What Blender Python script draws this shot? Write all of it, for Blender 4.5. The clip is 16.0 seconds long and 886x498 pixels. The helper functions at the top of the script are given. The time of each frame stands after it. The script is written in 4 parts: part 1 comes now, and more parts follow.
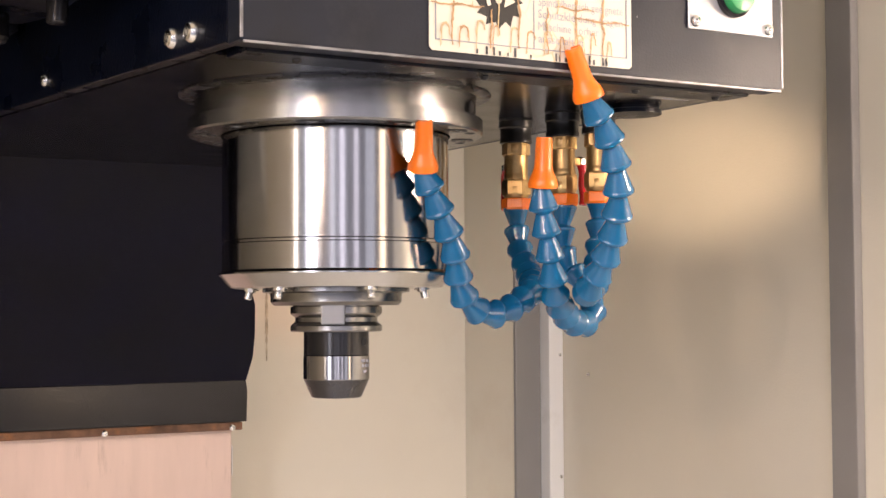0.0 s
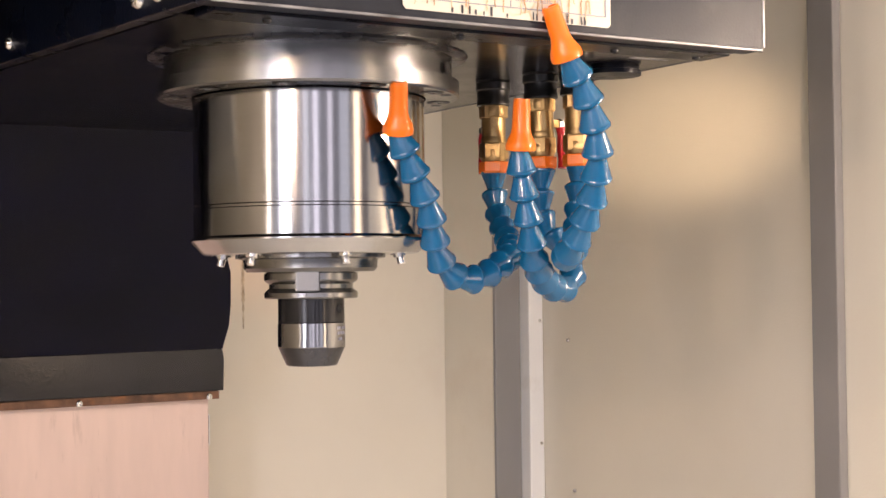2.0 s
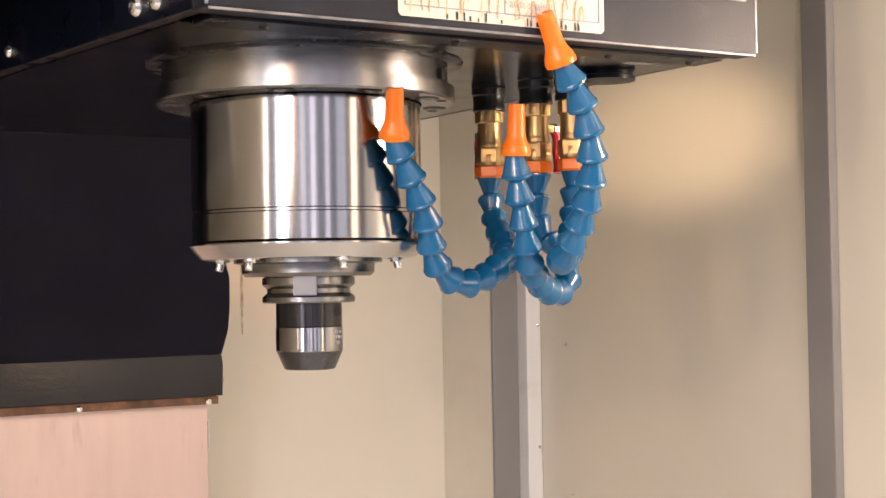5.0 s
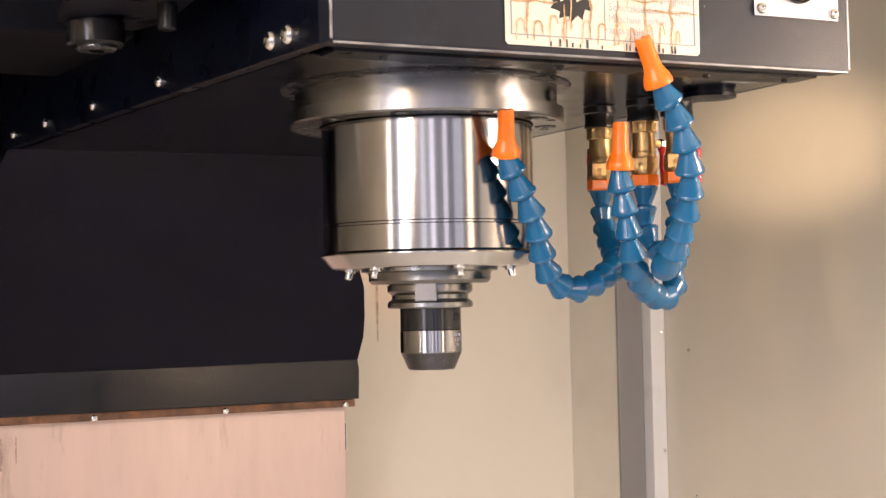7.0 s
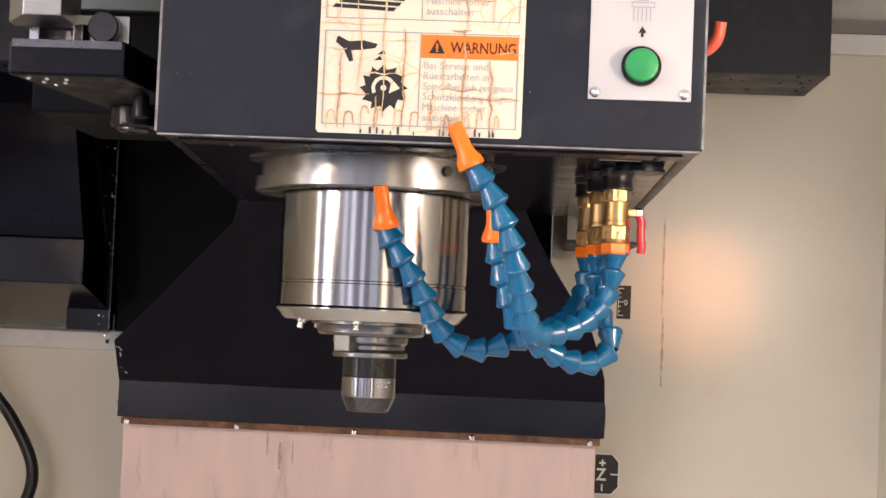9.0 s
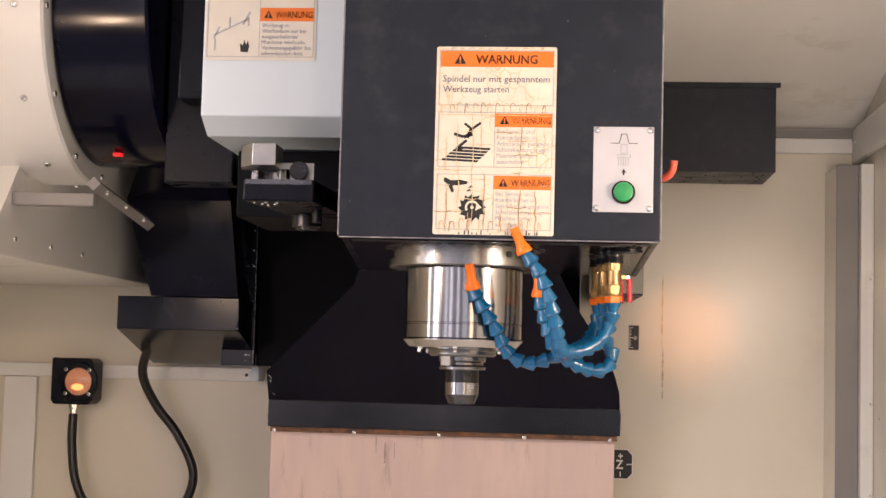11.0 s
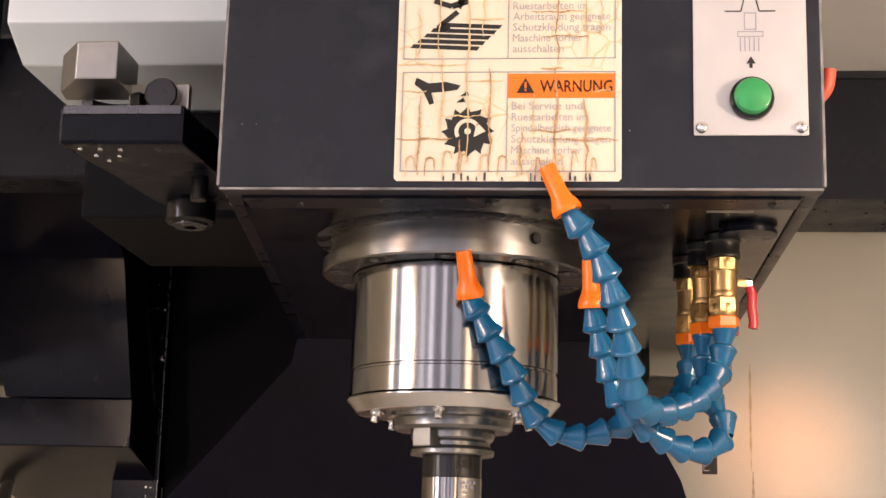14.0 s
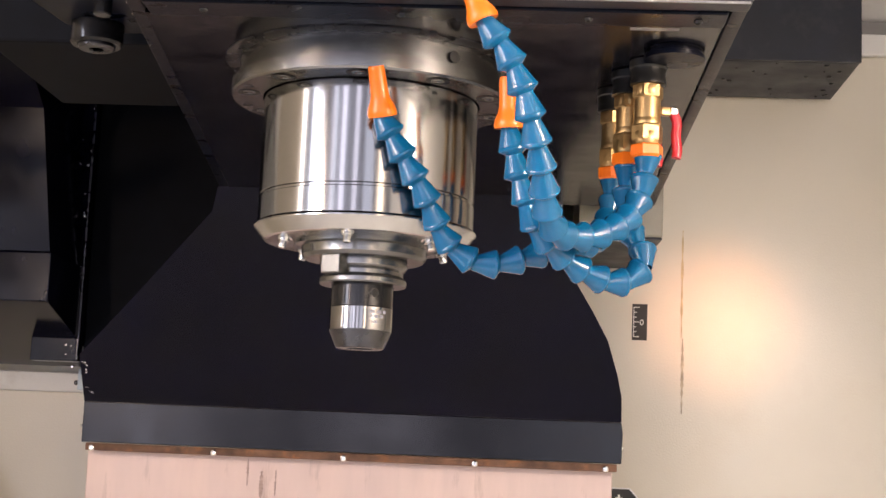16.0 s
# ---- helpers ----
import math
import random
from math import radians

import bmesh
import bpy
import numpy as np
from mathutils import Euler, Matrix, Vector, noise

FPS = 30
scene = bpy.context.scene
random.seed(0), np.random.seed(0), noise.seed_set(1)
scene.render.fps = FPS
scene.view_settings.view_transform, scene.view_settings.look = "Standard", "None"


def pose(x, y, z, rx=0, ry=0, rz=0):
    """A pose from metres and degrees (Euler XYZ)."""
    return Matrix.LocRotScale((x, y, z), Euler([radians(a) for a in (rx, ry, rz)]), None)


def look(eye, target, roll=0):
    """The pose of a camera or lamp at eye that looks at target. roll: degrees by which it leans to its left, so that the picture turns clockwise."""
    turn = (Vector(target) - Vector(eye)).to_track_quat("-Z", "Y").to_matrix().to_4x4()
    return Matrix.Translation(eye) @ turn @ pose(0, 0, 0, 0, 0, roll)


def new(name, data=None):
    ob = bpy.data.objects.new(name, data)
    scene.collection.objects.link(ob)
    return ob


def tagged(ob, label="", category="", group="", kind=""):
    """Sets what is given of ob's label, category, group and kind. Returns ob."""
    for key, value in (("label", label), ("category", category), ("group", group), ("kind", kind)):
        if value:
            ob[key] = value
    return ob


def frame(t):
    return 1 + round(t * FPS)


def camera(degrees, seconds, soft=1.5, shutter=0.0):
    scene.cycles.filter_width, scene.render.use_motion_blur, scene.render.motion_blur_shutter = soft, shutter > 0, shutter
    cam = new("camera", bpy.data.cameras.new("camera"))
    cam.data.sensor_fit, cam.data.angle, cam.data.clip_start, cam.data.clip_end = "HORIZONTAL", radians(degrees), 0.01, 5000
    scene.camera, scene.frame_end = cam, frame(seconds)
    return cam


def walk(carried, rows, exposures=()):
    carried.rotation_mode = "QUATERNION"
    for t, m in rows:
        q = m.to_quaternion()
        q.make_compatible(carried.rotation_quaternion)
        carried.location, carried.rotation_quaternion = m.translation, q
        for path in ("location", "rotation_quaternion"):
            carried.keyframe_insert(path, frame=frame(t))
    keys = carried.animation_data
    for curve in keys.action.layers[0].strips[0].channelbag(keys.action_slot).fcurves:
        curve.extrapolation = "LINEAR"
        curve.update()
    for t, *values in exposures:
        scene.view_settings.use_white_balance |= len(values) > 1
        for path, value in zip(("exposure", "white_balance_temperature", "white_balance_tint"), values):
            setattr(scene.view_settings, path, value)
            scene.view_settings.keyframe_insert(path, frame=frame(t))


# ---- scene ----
from collections import namedtuple

# ---- camera ----
cam = camera(33.0, 16.0)
PATH = [
    (0, (-0.5228, -0.7557, 1.2502), (-0.0108, 0.1023, 1.2927), -0.33),
    (0.5, (-0.5204, -0.7478, 1.2504), (-0.0056, 0.1088, 1.2855), -0.77),
    (1, (-0.5174, -0.7445, 1.2480), (0.0006, 0.1104, 1.2773), -0.77),
    (1.5, (-0.5134, -0.7415, 1.2482), (0.0082, 0.1114, 1.2707), -0.81),
    (2, (-0.5106, -0.7400, 1.2492), (0.0130, 0.1118, 1.2696), -0.74),
    (2.5, (-0.5136, -0.7463, 1.2507), (0.0123, 0.1040, 1.2710), -0.93),
    (3, (-0.5153, -0.7499, 1.2504), (0.0098, 0.1008, 1.2753), -0.90),
    (3.5, (-0.5149, -0.7493, 1.2495), (0.0094, 0.1018, 1.2752), -0.86),
    (6, (-0.5136, -0.7489, 1.2477), (0.0072, 0.1045, 1.2702), -1.23),
    (6.5, (-0.5157, -0.7520, 1.2487), (-0.0171, 0.1144, 1.2769), -1.50),
    (7, (-0.5352, -0.8309, 1.2433), (-0.0955, 0.0666, 1.2773), -1.25),
    (7.5, (-0.4366, -1.0676, 1.2455), (-0.1288, -0.1171, 1.2891), -0.13),
    (8, (-0.2639, -1.1201, 1.2456), (-0.0631, -0.1415, 1.2905), 0.42),
    (8.5, (-0.0665, -1.0812, 1.2496), (-0.0170, -0.0839, 1.3045), 1.80),
    (9, (0.0826, -1.0805, 1.2754), (0.0210, -0.0834, 1.3196), 2.43),
    (9.5, (0.1237, -1.2242, 1.2764), (-0.0002, -0.2343, 1.3457), 2.60),
    (9.7, (0.0873, -1.3624, 1.2476), (-0.0171, -0.3725, 1.3434), 1.90),
    (11.8, (0.1348, -1.8764, 1.2393), (0.0463, -0.8827, 1.3075), 1.45),
    (12, (0.1561, -1.8674, 1.2329), (0.0625, -0.8744, 1.3043), 1.42),
    (12.5, (0.1961, -1.7954, 1.2235), (0.0986, -0.8044, 1.3149), 1.14),
    (13, (0.1918, -1.5486, 1.1819), (0.0891, -0.5642, 1.3241), 1.14),
    (13.5, (0.0797, -1.1729, 1.1728), (-0.0204, -0.1954, 1.3581), 1.13),
    (14, (0.0441, -0.9528, 1.1553), (-0.0490, 0.0208, 1.3638), 1.49),
    (14.5, (0.0473, -0.8890, 1.1182), (-0.0434, 0.0869, 1.3164), 1.95),
    (15, (0.0667, -0.8827, 1.1062), (-0.0139, 0.0977, 1.2861), 2.09),
    (15.5, (0.0733, -0.8934, 1.1052), (0.0007, 0.0913, 1.2639), 1.97),
    (16, (0.0692, -0.8963, 1.1073), (0.0095, 0.0911, 1.2541), 2.43),
]
EXPOSURES = [(0.0, 0.36, 6600, 23), (7.0, 0.4, 6750, 24), (8.5, 0.28, 6350, 23), (9.0, 0.2, 6450, 22), (9.5, -0.05, 6300, 19), (12.0, 0.32, 7050, 28), (12.5, 0.4, 6650, 22), (13.0, 0.38, 6500, 20), (13.5, 0.25, 6800, 25), (14.0, 0.08, 7050, 26), (14.5, 0.2, 7500, 30), (15.0, 0.45, 6800, 24), (16.0, 0.6, 6350, 22)]
walk(cam, [(t, look(eye, target, roll)) for t, eye, target, roll in PATH], EXPOSURES)

# ---- world and light ----
world = bpy.data.worlds.new("hall_air")
scene.world = world
world.use_nodes = True
world.node_tree.nodes["Background"].inputs[0].default_value = (0.75, 0.85, 1.0, 1)
world.node_tree.nodes["Background"].inputs[1].default_value = 0.25


def area_lamp(name, m, sx, sy, watts, colour):
    data = bpy.data.lights.new(name, "AREA")
    data.shape, data.size, data.size_y, data.energy, data.color = "RECTANGLE", sx, sy, watts, colour
    ob = new(name, data)
    ob.matrix_world = m
    return ob


def point_lamp(name, place, radius, watts, colour):
    data = bpy.data.lights.new(name, "POINT")
    data.shadow_soft_size, data.energy, data.color = radius, watts, colour
    ob = new(name, data)
    ob.location = place
    return ob


# daylight from the hall's unseen windows, in their openings
# the warm last window is added for the golden streak on the sleeve
WINDOWS = ((-2.7, 0.5, 16, (0.93, 0.96, 1.0)), (-1.75, 0.4, 24, (0.93, 0.93, 1.0)), (-0.6, 0.3, 20, (0.95, 0.94, 1.0)), (0.5, 0.8, 9, (0.9, 0.94, 1.0)), (1.6, 0.5, 48, (1.0, 0.8, 0.52)))
for x, w, power, colour in WINDOWS:
    area_lamp("window_fill", look((x, -4.35, 2.2), (x, 0, 2.1)), w, 2.6, power * w, colour)
# unseen side windows added as fill for the right wall
LEFT_FILL_WINDOWS = ((-3.0, 1.0, 75, (0.92, 0.96, 1.0)), (-1.35, 0.5, 42, (1.0, 0.9, 0.72)), (-0.3, 1.1, 95, (0.92, 0.96, 1.0)))
for y, w, power, colour in LEFT_FILL_WINDOWS:
    area_lamp("window_fill", look((-3.85, y, 2.2), (0, y + 0.3, 1.9)), w, 2.4, power, colour)
# machine lamps beside the door
point_lamp("work_light_bulb", (0.52, -0.35, 1.42), 0.035, 9, (1.0, 0.85, 0.66))
point_lamp("work_light_bulb", (-0.95, -0.80, 1.50), 0.035, 11, (1.0, 0.76, 0.5))


def spot_lamp(name, eye, target, degrees, watts, colour):
    data = bpy.data.lights.new(name, "SPOT")
    data.spot_size, data.spot_blend, data.shadow_soft_size = radians(degrees), 1.0, 0.02
    data.energy, data.color = watts, colour
    ob = new(name, data)
    ob.matrix_world = look(eye, target)
    return ob


# added narrow spots, standing in for lamp reflections on the two glossy walls
spot_lamp("wall_glow_spot", (0.55, -0.80, 1.50), (0.302, 1.0, 1.312), 7.8, 19, (1.0, 0.38, 0.09))
spot_lamp("wall_glow_spot", (-0.10, -0.95, 1.36), (0.622, 0.575, 1.413), 7.5, 118, (1.0, 0.76, 0.48))


# ---- materials ----
def material(name, colour, rough=0.5, metal=0.0, grain=0.0, scale=60.0, bump=0.0, bump_scale=200.0, stain=None, stain_scale=4.0, stain_at=(0.55, 0.7), coat=0.0, rough_var=0.0, stretch=None, spec=0.5):
    mat = bpy.data.materials.new(name)
    mat.use_nodes = True
    nt = mat.node_tree
    n, l = nt.nodes, nt.links
    b = n["Principled BSDF"]
    b.inputs["Roughness"].default_value = rough
    b.inputs["Metallic"].default_value = metal
    b.inputs["Coat Weight"].default_value = coat
    b.inputs["Specular IOR Level"].default_value = spec
    co = n.new("ShaderNodeTexCoord")
    vec = co.outputs["Object"]
    if stretch:
        mp = n.new("ShaderNodeMapping")
        mp.inputs["Scale"].default_value = stretch
        l.new(vec, mp.inputs["Vector"])
        vec = mp.outputs["Vector"]
    base = n.new("ShaderNodeRGB")
    base.outputs[0].default_value = (*colour, 1)
    out = base.outputs[0]
    if grain:
        tx = n.new("ShaderNodeTexNoise")
        tx.inputs["Scale"].default_value = scale
        tx.inputs["Detail"].default_value = 6
        l.new(vec, tx.inputs["Vector"])
        mr = n.new("ShaderNodeMapRange")
        mr.inputs["From Min"].default_value, mr.inputs["From Max"].default_value = 0.3, 0.7
        mr.inputs["To Min"].default_value, mr.inputs["To Max"].default_value = 1 - grain, 1 + grain
        l.new(tx.outputs["Fac"], mr.inputs["Value"])
        mx = n.new("ShaderNodeVectorMath")
        mx.operation = "SCALE"
        l.new(out, mx.inputs[0])
        l.new(mr.outputs[0], mx.inputs["Scale"])
        out = mx.outputs[0]
        if rough_var:
            rr = n.new("ShaderNodeMapRange")
            rr.inputs["From Min"].default_value, rr.inputs["From Max"].default_value = 0.3, 0.7
            rr.inputs["To Min"].default_value, rr.inputs["To Max"].default_value = max(0.02, rough - rough_var), rough + rough_var
            l.new(tx.outputs["Fac"], rr.inputs["Value"])
            l.new(rr.outputs[0], b.inputs["Roughness"])
    if stain:
        ts = n.new("ShaderNodeTexNoise")
        ts.inputs["Scale"].default_value = stain_scale
        ts.inputs["Detail"].default_value = 8
        ts.inputs["Roughness"].default_value = 0.65
        l.new(vec, ts.inputs["Vector"])
        ms = n.new("ShaderNodeMapRange")
        ms.inputs["From Min"].default_value, ms.inputs["From Max"].default_value = stain_at
        l.new(ts.outputs["Fac"], ms.inputs["Value"])
        mix = n.new("ShaderNodeMix")
        mix.data_type = "RGBA"
        l.new(ms.outputs[0], mix.inputs["Factor"])
        l.new(out, mix.inputs[6])
        mix.inputs[7].default_value = (*stain, 1)
        out = mix.outputs[2]
    l.new(out, b.inputs["Base Color"])
    if bump:
        tb = n.new("ShaderNodeTexNoise")
        tb.inputs["Scale"].default_value = bump_scale
        tb.inputs["Detail"].default_value = 3
        l.new(vec, tb.inputs["Vector"])
        bp = n.new("ShaderNodeBump")
        bp.inputs["Strength"].default_value = bump
        bp.inputs["Distance"].default_value = 0.002
        l.new(tb.outputs["Fac"], bp.inputs["Height"])
        l.new(bp.outputs[0], b.inputs["Normal"])
    return mat


CREAM = material("cream_paint", (0.735, 0.69, 0.575), 0.22, grain=0.03, scale=5, bump=0.13, bump_scale=420, stain=(0.62, 0.54, 0.43), stain_scale=2.5, stain_at=(0.6, 0.9))
LIGHT = material("light_grey_paint", (0.8, 0.8, 0.77), 0.35, grain=0.03, scale=6, bump=0.1, bump_scale=300, stain=(0.5, 0.46, 0.38), stain_scale=5, stain_at=(0.6, 0.85))
# grey of painted strips and brackets, also of the corner post's drawn shadow
STRIP = material("grey_paint_and_shadow", (0.24, 0.23, 0.22), 0.4, grain=0.06, scale=12, bump=0.1, bump_scale=300)
WHITE = material("white_paint", (0.66, 0.76, 0.83), 0.28, grain=0.02, scale=8, bump=0.06, bump_scale=320)
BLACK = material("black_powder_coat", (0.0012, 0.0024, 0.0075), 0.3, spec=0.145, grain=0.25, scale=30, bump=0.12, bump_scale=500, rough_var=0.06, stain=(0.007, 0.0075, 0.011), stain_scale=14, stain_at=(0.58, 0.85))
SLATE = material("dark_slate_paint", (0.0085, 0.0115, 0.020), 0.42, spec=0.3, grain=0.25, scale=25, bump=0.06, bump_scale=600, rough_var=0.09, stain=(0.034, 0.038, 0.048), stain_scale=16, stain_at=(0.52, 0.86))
GLOSS = material("black_gloss_sheet", (0.0014, 0.0017, 0.0095), 0.16, spec=0.18, grain=0.3, scale=16, bump=0.03, bump_scale=40, rough_var=0.04, stain=(0.008, 0.0075, 0.009), stain_scale=30, stain_at=(0.66, 0.9))
UNDER = material("black_enamel_plate", (0.004, 0.004, 0.007), 0.17, spec=0.4, grain=0.2, scale=30, bump=0.04, bump_scale=300, rough_var=0.05)
CHROME = material("ground_steel", (0.27, 0.27, 0.275), 0.14, 1.0, grain=0.03, scale=40, rough_var=0.03, stretch=(1, 1, 40))
BRUSHED = material("turned_steel", (0.22, 0.22, 0.22), 0.26, 1.0, grain=0.03, scale=9)
DARKSTEEL = material("black_oxide_steel", (0.014, 0.014, 0.016), 0.22, 0.35, grain=0.2, scale=80, rough_var=0.05)
GREYSTEEL = material("grey_steel", (0.095, 0.095, 0.103), 0.28, 0.9, grain=0.15, scale=60, rough_var=0.06)
WAY = material("way_cover_steel", (0.66, 0.515, 0.455), 0.4, 0.3, grain=0.05, scale=9, bump=0.08, bump_scale=120, rough_var=0.08, stretch=(6, 6, 1), stain=(0.34, 0.25, 0.21), stain_scale=7.0, stain_at=(0.58, 0.8))
RUST = material("rusty_steel_strip", (0.16, 0.08, 0.045), 0.6, 0.3, grain=0.5, scale=60, bump=0.4, bump_scale=300, stain=(0.4, 0.16, 0.05), stain_scale=25)
BLUE = material("blue_plastic", (0.0005, 0.108, 0.255), 0.2, grain=0.12, scale=40, bump=0.05, bump_scale=300, coat=0.25)
ORANGE = material("orange_plastic", (0.95, 0.19, 0.004), 0.33, grain=0.06, scale=60, bump=0.05, bump_scale=250, coat=0.1)
BRASS = material("brass", (0.46, 0.31, 0.14), 0.38, 1.0, grain=0.12, scale=70, rough_var=0.08, bump=0.06, bump_scale=400, stain=(0.3, 0.2, 0.1), stain_scale=60, stain_at=(0.6, 0.8))
RED = material("red_vinyl", (0.55, 0.02, 0.03), 0.25, grain=0.08, scale=50)
SALMON = material("faded_red_vinyl", (0.7, 0.12, 0.07), 0.35, grain=0.08, scale=50)
RUBBER = material("black_rubber", (0.012, 0.012, 0.012), 0.3, grain=0.2, scale=60)
PLATE = material("anodised_plate", (0.53, 0.53, 0.55), 0.3, 0.25, grain=0.05, scale=20, stain=(0.45, 0.43, 0.4), stain_scale=30, stain_at=(0.66, 0.9))
GREEN = material("green_plastic", (0.012, 0.27, 0.085), 0.35, grain=0.08, scale=60)
INK = material("black_ink", (0.01, 0.01, 0.01), 0.5)
GREYINK = material("grey_ink", (0.3, 0.31, 0.36), 0.5)
BLUEINK = material("faded_ink", (0.13, 0.14, 0.22), 0.5, grain=0.3, scale=90)
PALEINK = material("pale_ink", (0.42, 0.42, 0.46), 0.5, grain=0.2, scale=120)
SIGNORANGE = material("orange_print", (0.86, 0.19, 0.012), 0.4, grain=0.05, scale=40)
WHITEINK = material("white_ink", (0.8, 0.8, 0.78), 0.5)
BLOCK = material("machined_block", (0.3, 0.295, 0.285), 0.34, 0.85, grain=0.08, scale=60, rough_var=0.06)
BRIGHT = material("bright_steel", (0.8, 0.79, 0.76), 0.2, 1.0, grain=0.1, scale=100, rough_var=0.08)
# box enamel, its colour lightened by the cream wall's reflection
BOXSHEEN = material("enamel_with_wall_sheen", (0.27, 0.255, 0.2), 0.28, grain=0.06, scale=20, bump=0.1, bump_scale=300)
# pale colour that holds the cover edges' highlights as well as wear
EDGE = material("pale_edge_highlight", (0.22, 0.22, 0.23), 0.35, 0.3, grain=0.5, scale=50)
CONCRETE = material("hall_floor", (0.3, 0.32, 0.35), 0.6, grain=0.12, scale=3)
HALL = material("hall_wall", (0.42, 0.44, 0.48), 0.7, grain=0.05, scale=2)
HALLDARK = material("hall_dark_trim", (0.5, 0.5, 0.54), 0.6, grain=0.05, scale=2)
YELLOW = material("dried_coolant", (0.56, 0.45, 0.25), 0.4, grain=0.35, scale=40)
OLIVE = material("dark_coolant_residue", (0.47, 0.41, 0.29), 0.45, grain=0.4, scale=70)
CRACK = material("brown_crack", (0.5, 0.3, 0.14), 0.5, grain=0.3, scale=120)
TAN = material("pale_brown_crack", (0.66, 0.49, 0.27), 0.5, grain=0.3, scale=120)
MATTE = material("matte_black_paint", (0.0022, 0.003, 0.0055), 0.6, spec=0.1, grain=0.3, scale=30)
BEVEL = material("turned_bevel_steel", (0.56, 0.56, 0.56), 0.2, 1.0, grain=0.05, scale=30, rough_var=0.05)
SMUDGE = material("dried_smudge", (0.40, 0.29, 0.25), 0.5, grain=0.3, scale=120)
GLASS = material("lamp_glass", (0.9, 0.42, 0.25), 0.12, grain=0.1, scale=60)
GLOW = bpy.data.materials.new("lamp_filament")
GLOW.use_nodes = True
GLOW.node_tree.nodes["Principled BSDF"].inputs["Base Color"].default_value = (1, 0.4, 0.12, 1)
GLOW.node_tree.nodes["Principled BSDF"].inputs["Emission Color"].default_value = (1, 0.33, 0.1, 1)
GLOW.node_tree.nodes["Principled BSDF"].inputs["Emission Strength"].default_value = 1.6
REDGLOW = bpy.data.materials.new("red_indicator")
REDGLOW.use_nodes = True
REDGLOW.node_tree.nodes["Principled BSDF"].inputs["Emission Color"].default_value = (1, 0.02, 0.02, 1)
REDGLOW.node_tree.nodes["Principled BSDF"].inputs["Emission Strength"].default_value = 0.7
REDGLOW.node_tree.nodes["Principled BSDF"].inputs["Base Color"].default_value = (0.6, 0.01, 0.01, 1)


def paper_material():
    """Yellowed sticker paper with brown crazing."""
    mat = material("yellowed_sticker", (0.73, 0.685, 0.565), 0.4, grain=0.05, scale=30, stain=(0.72, 0.52, 0.27), stain_scale=28, stain_at=(0.58, 0.85))
    nt = mat.node_tree
    n, l = nt.nodes, nt.links
    b = n["Principled BSDF"]
    src = b.inputs["Base Color"].links[0].from_socket
    co = n.new("ShaderNodeTexCoord")
    nz = n.new("ShaderNodeTexNoise")
    nz.inputs["Scale"].default_value = 45
    l.new(co.outputs["Object"], nz.inputs["Vector"])
    ad = n.new("ShaderNodeVectorMath")
    ad.operation = "MULTIPLY_ADD"
    ad.inputs[1].default_value = (0.012, 0.012, 0.012)
    l.new(nz.outputs["Color"], ad.inputs[0])
    l.new(co.outputs["Object"], ad.inputs[2])
    vo = n.new("ShaderNodeTexVoronoi")
    vo.feature = "DISTANCE_TO_EDGE"
    vo.inputs["Scale"].default_value = 62
    l.new(ad.outputs[0], vo.inputs["Vector"])
    mr = n.new("ShaderNodeMapRange")
    mr.inputs["From Min"].default_value, mr.inputs["From Max"].default_value = 0.05, 0.015
    l.new(vo.outputs["Distance"], mr.inputs["Value"])
    pn = n.new("ShaderNodeTexNoise")
    pn.inputs["Scale"].default_value = 16
    l.new(co.outputs["Object"], pn.inputs["Vector"])
    pr = n.new("ShaderNodeMapRange")
    pr.inputs["From Min"].default_value, pr.inputs["From Max"].default_value = 0.46, 0.62
    l.new(pn.outputs["Fac"], pr.inputs["Value"])
    mu = n.new("ShaderNodeMath")
    mu.operation = "MULTIPLY"
    l.new(mr.outputs[0], mu.inputs[0])
    l.new(pr.outputs[0], mu.inputs[1])
    mix = n.new("ShaderNodeMix")
    mix.data_type = "RGBA"
    l.new(mu.outputs[0], mix.inputs["Factor"])
    l.new(src, mix.inputs[6])
    mix.inputs[7].default_value = (0.70, 0.53, 0.31, 1)
    l.new(mix.outputs[2], b.inputs["Base Color"])
    return mat


PAPER = paper_material()
CLEANPAPER = material("white_sticker", (0.74, 0.71, 0.63), 0.35, grain=0.04, scale=30, stain=(0.75, 0.62, 0.42), stain_scale=20, stain_at=(0.6, 0.9))


# ---- builders ----
def mesh_of(bm, smooth=35):
    """Smooth shading that keeps broad flat faces flat beside their narrow bevels."""
    me = bpy.data.meshes.new("mesh")
    bmesh.ops.recalc_face_normals(bm, faces=bm.faces)
    if smooth:
        area = {f: f.calc_area() for f in bm.faces}
        for f in bm.faces:
            f.smooth = True
        for e in bm.edges:
            if len(e.link_faces) == 2:
                a, b = (area[f] for f in e.link_faces)
                bend = e.calc_face_angle(0)
                e.smooth = bend < radians(smooth) and not (bend > 0.08 and max(a, b) > 6 * min(a, b))
    bm.to_mesh(me)
    bm.free()
    return me


def part(name, bm, mat, parent=None, label="", m=None, smooth=35):
    me = bm if isinstance(bm, bpy.types.Mesh) else mesh_of(bm, smooth)
    me.name = name
    if not me.materials:
        me.materials.append(mat)
    ob = new(name, me)
    if parent:
        ob.parent = parent
    if m is not None:
        ob.matrix_basis = m
    if label:
        ob["label"] = label
    return ob


def thing(name, label, category, place=(0, 0, 0), group=""):
    ob = new(name)
    ob.empty_display_size = 0.02
    ob.location = place
    return tagged(ob, label, category, group)


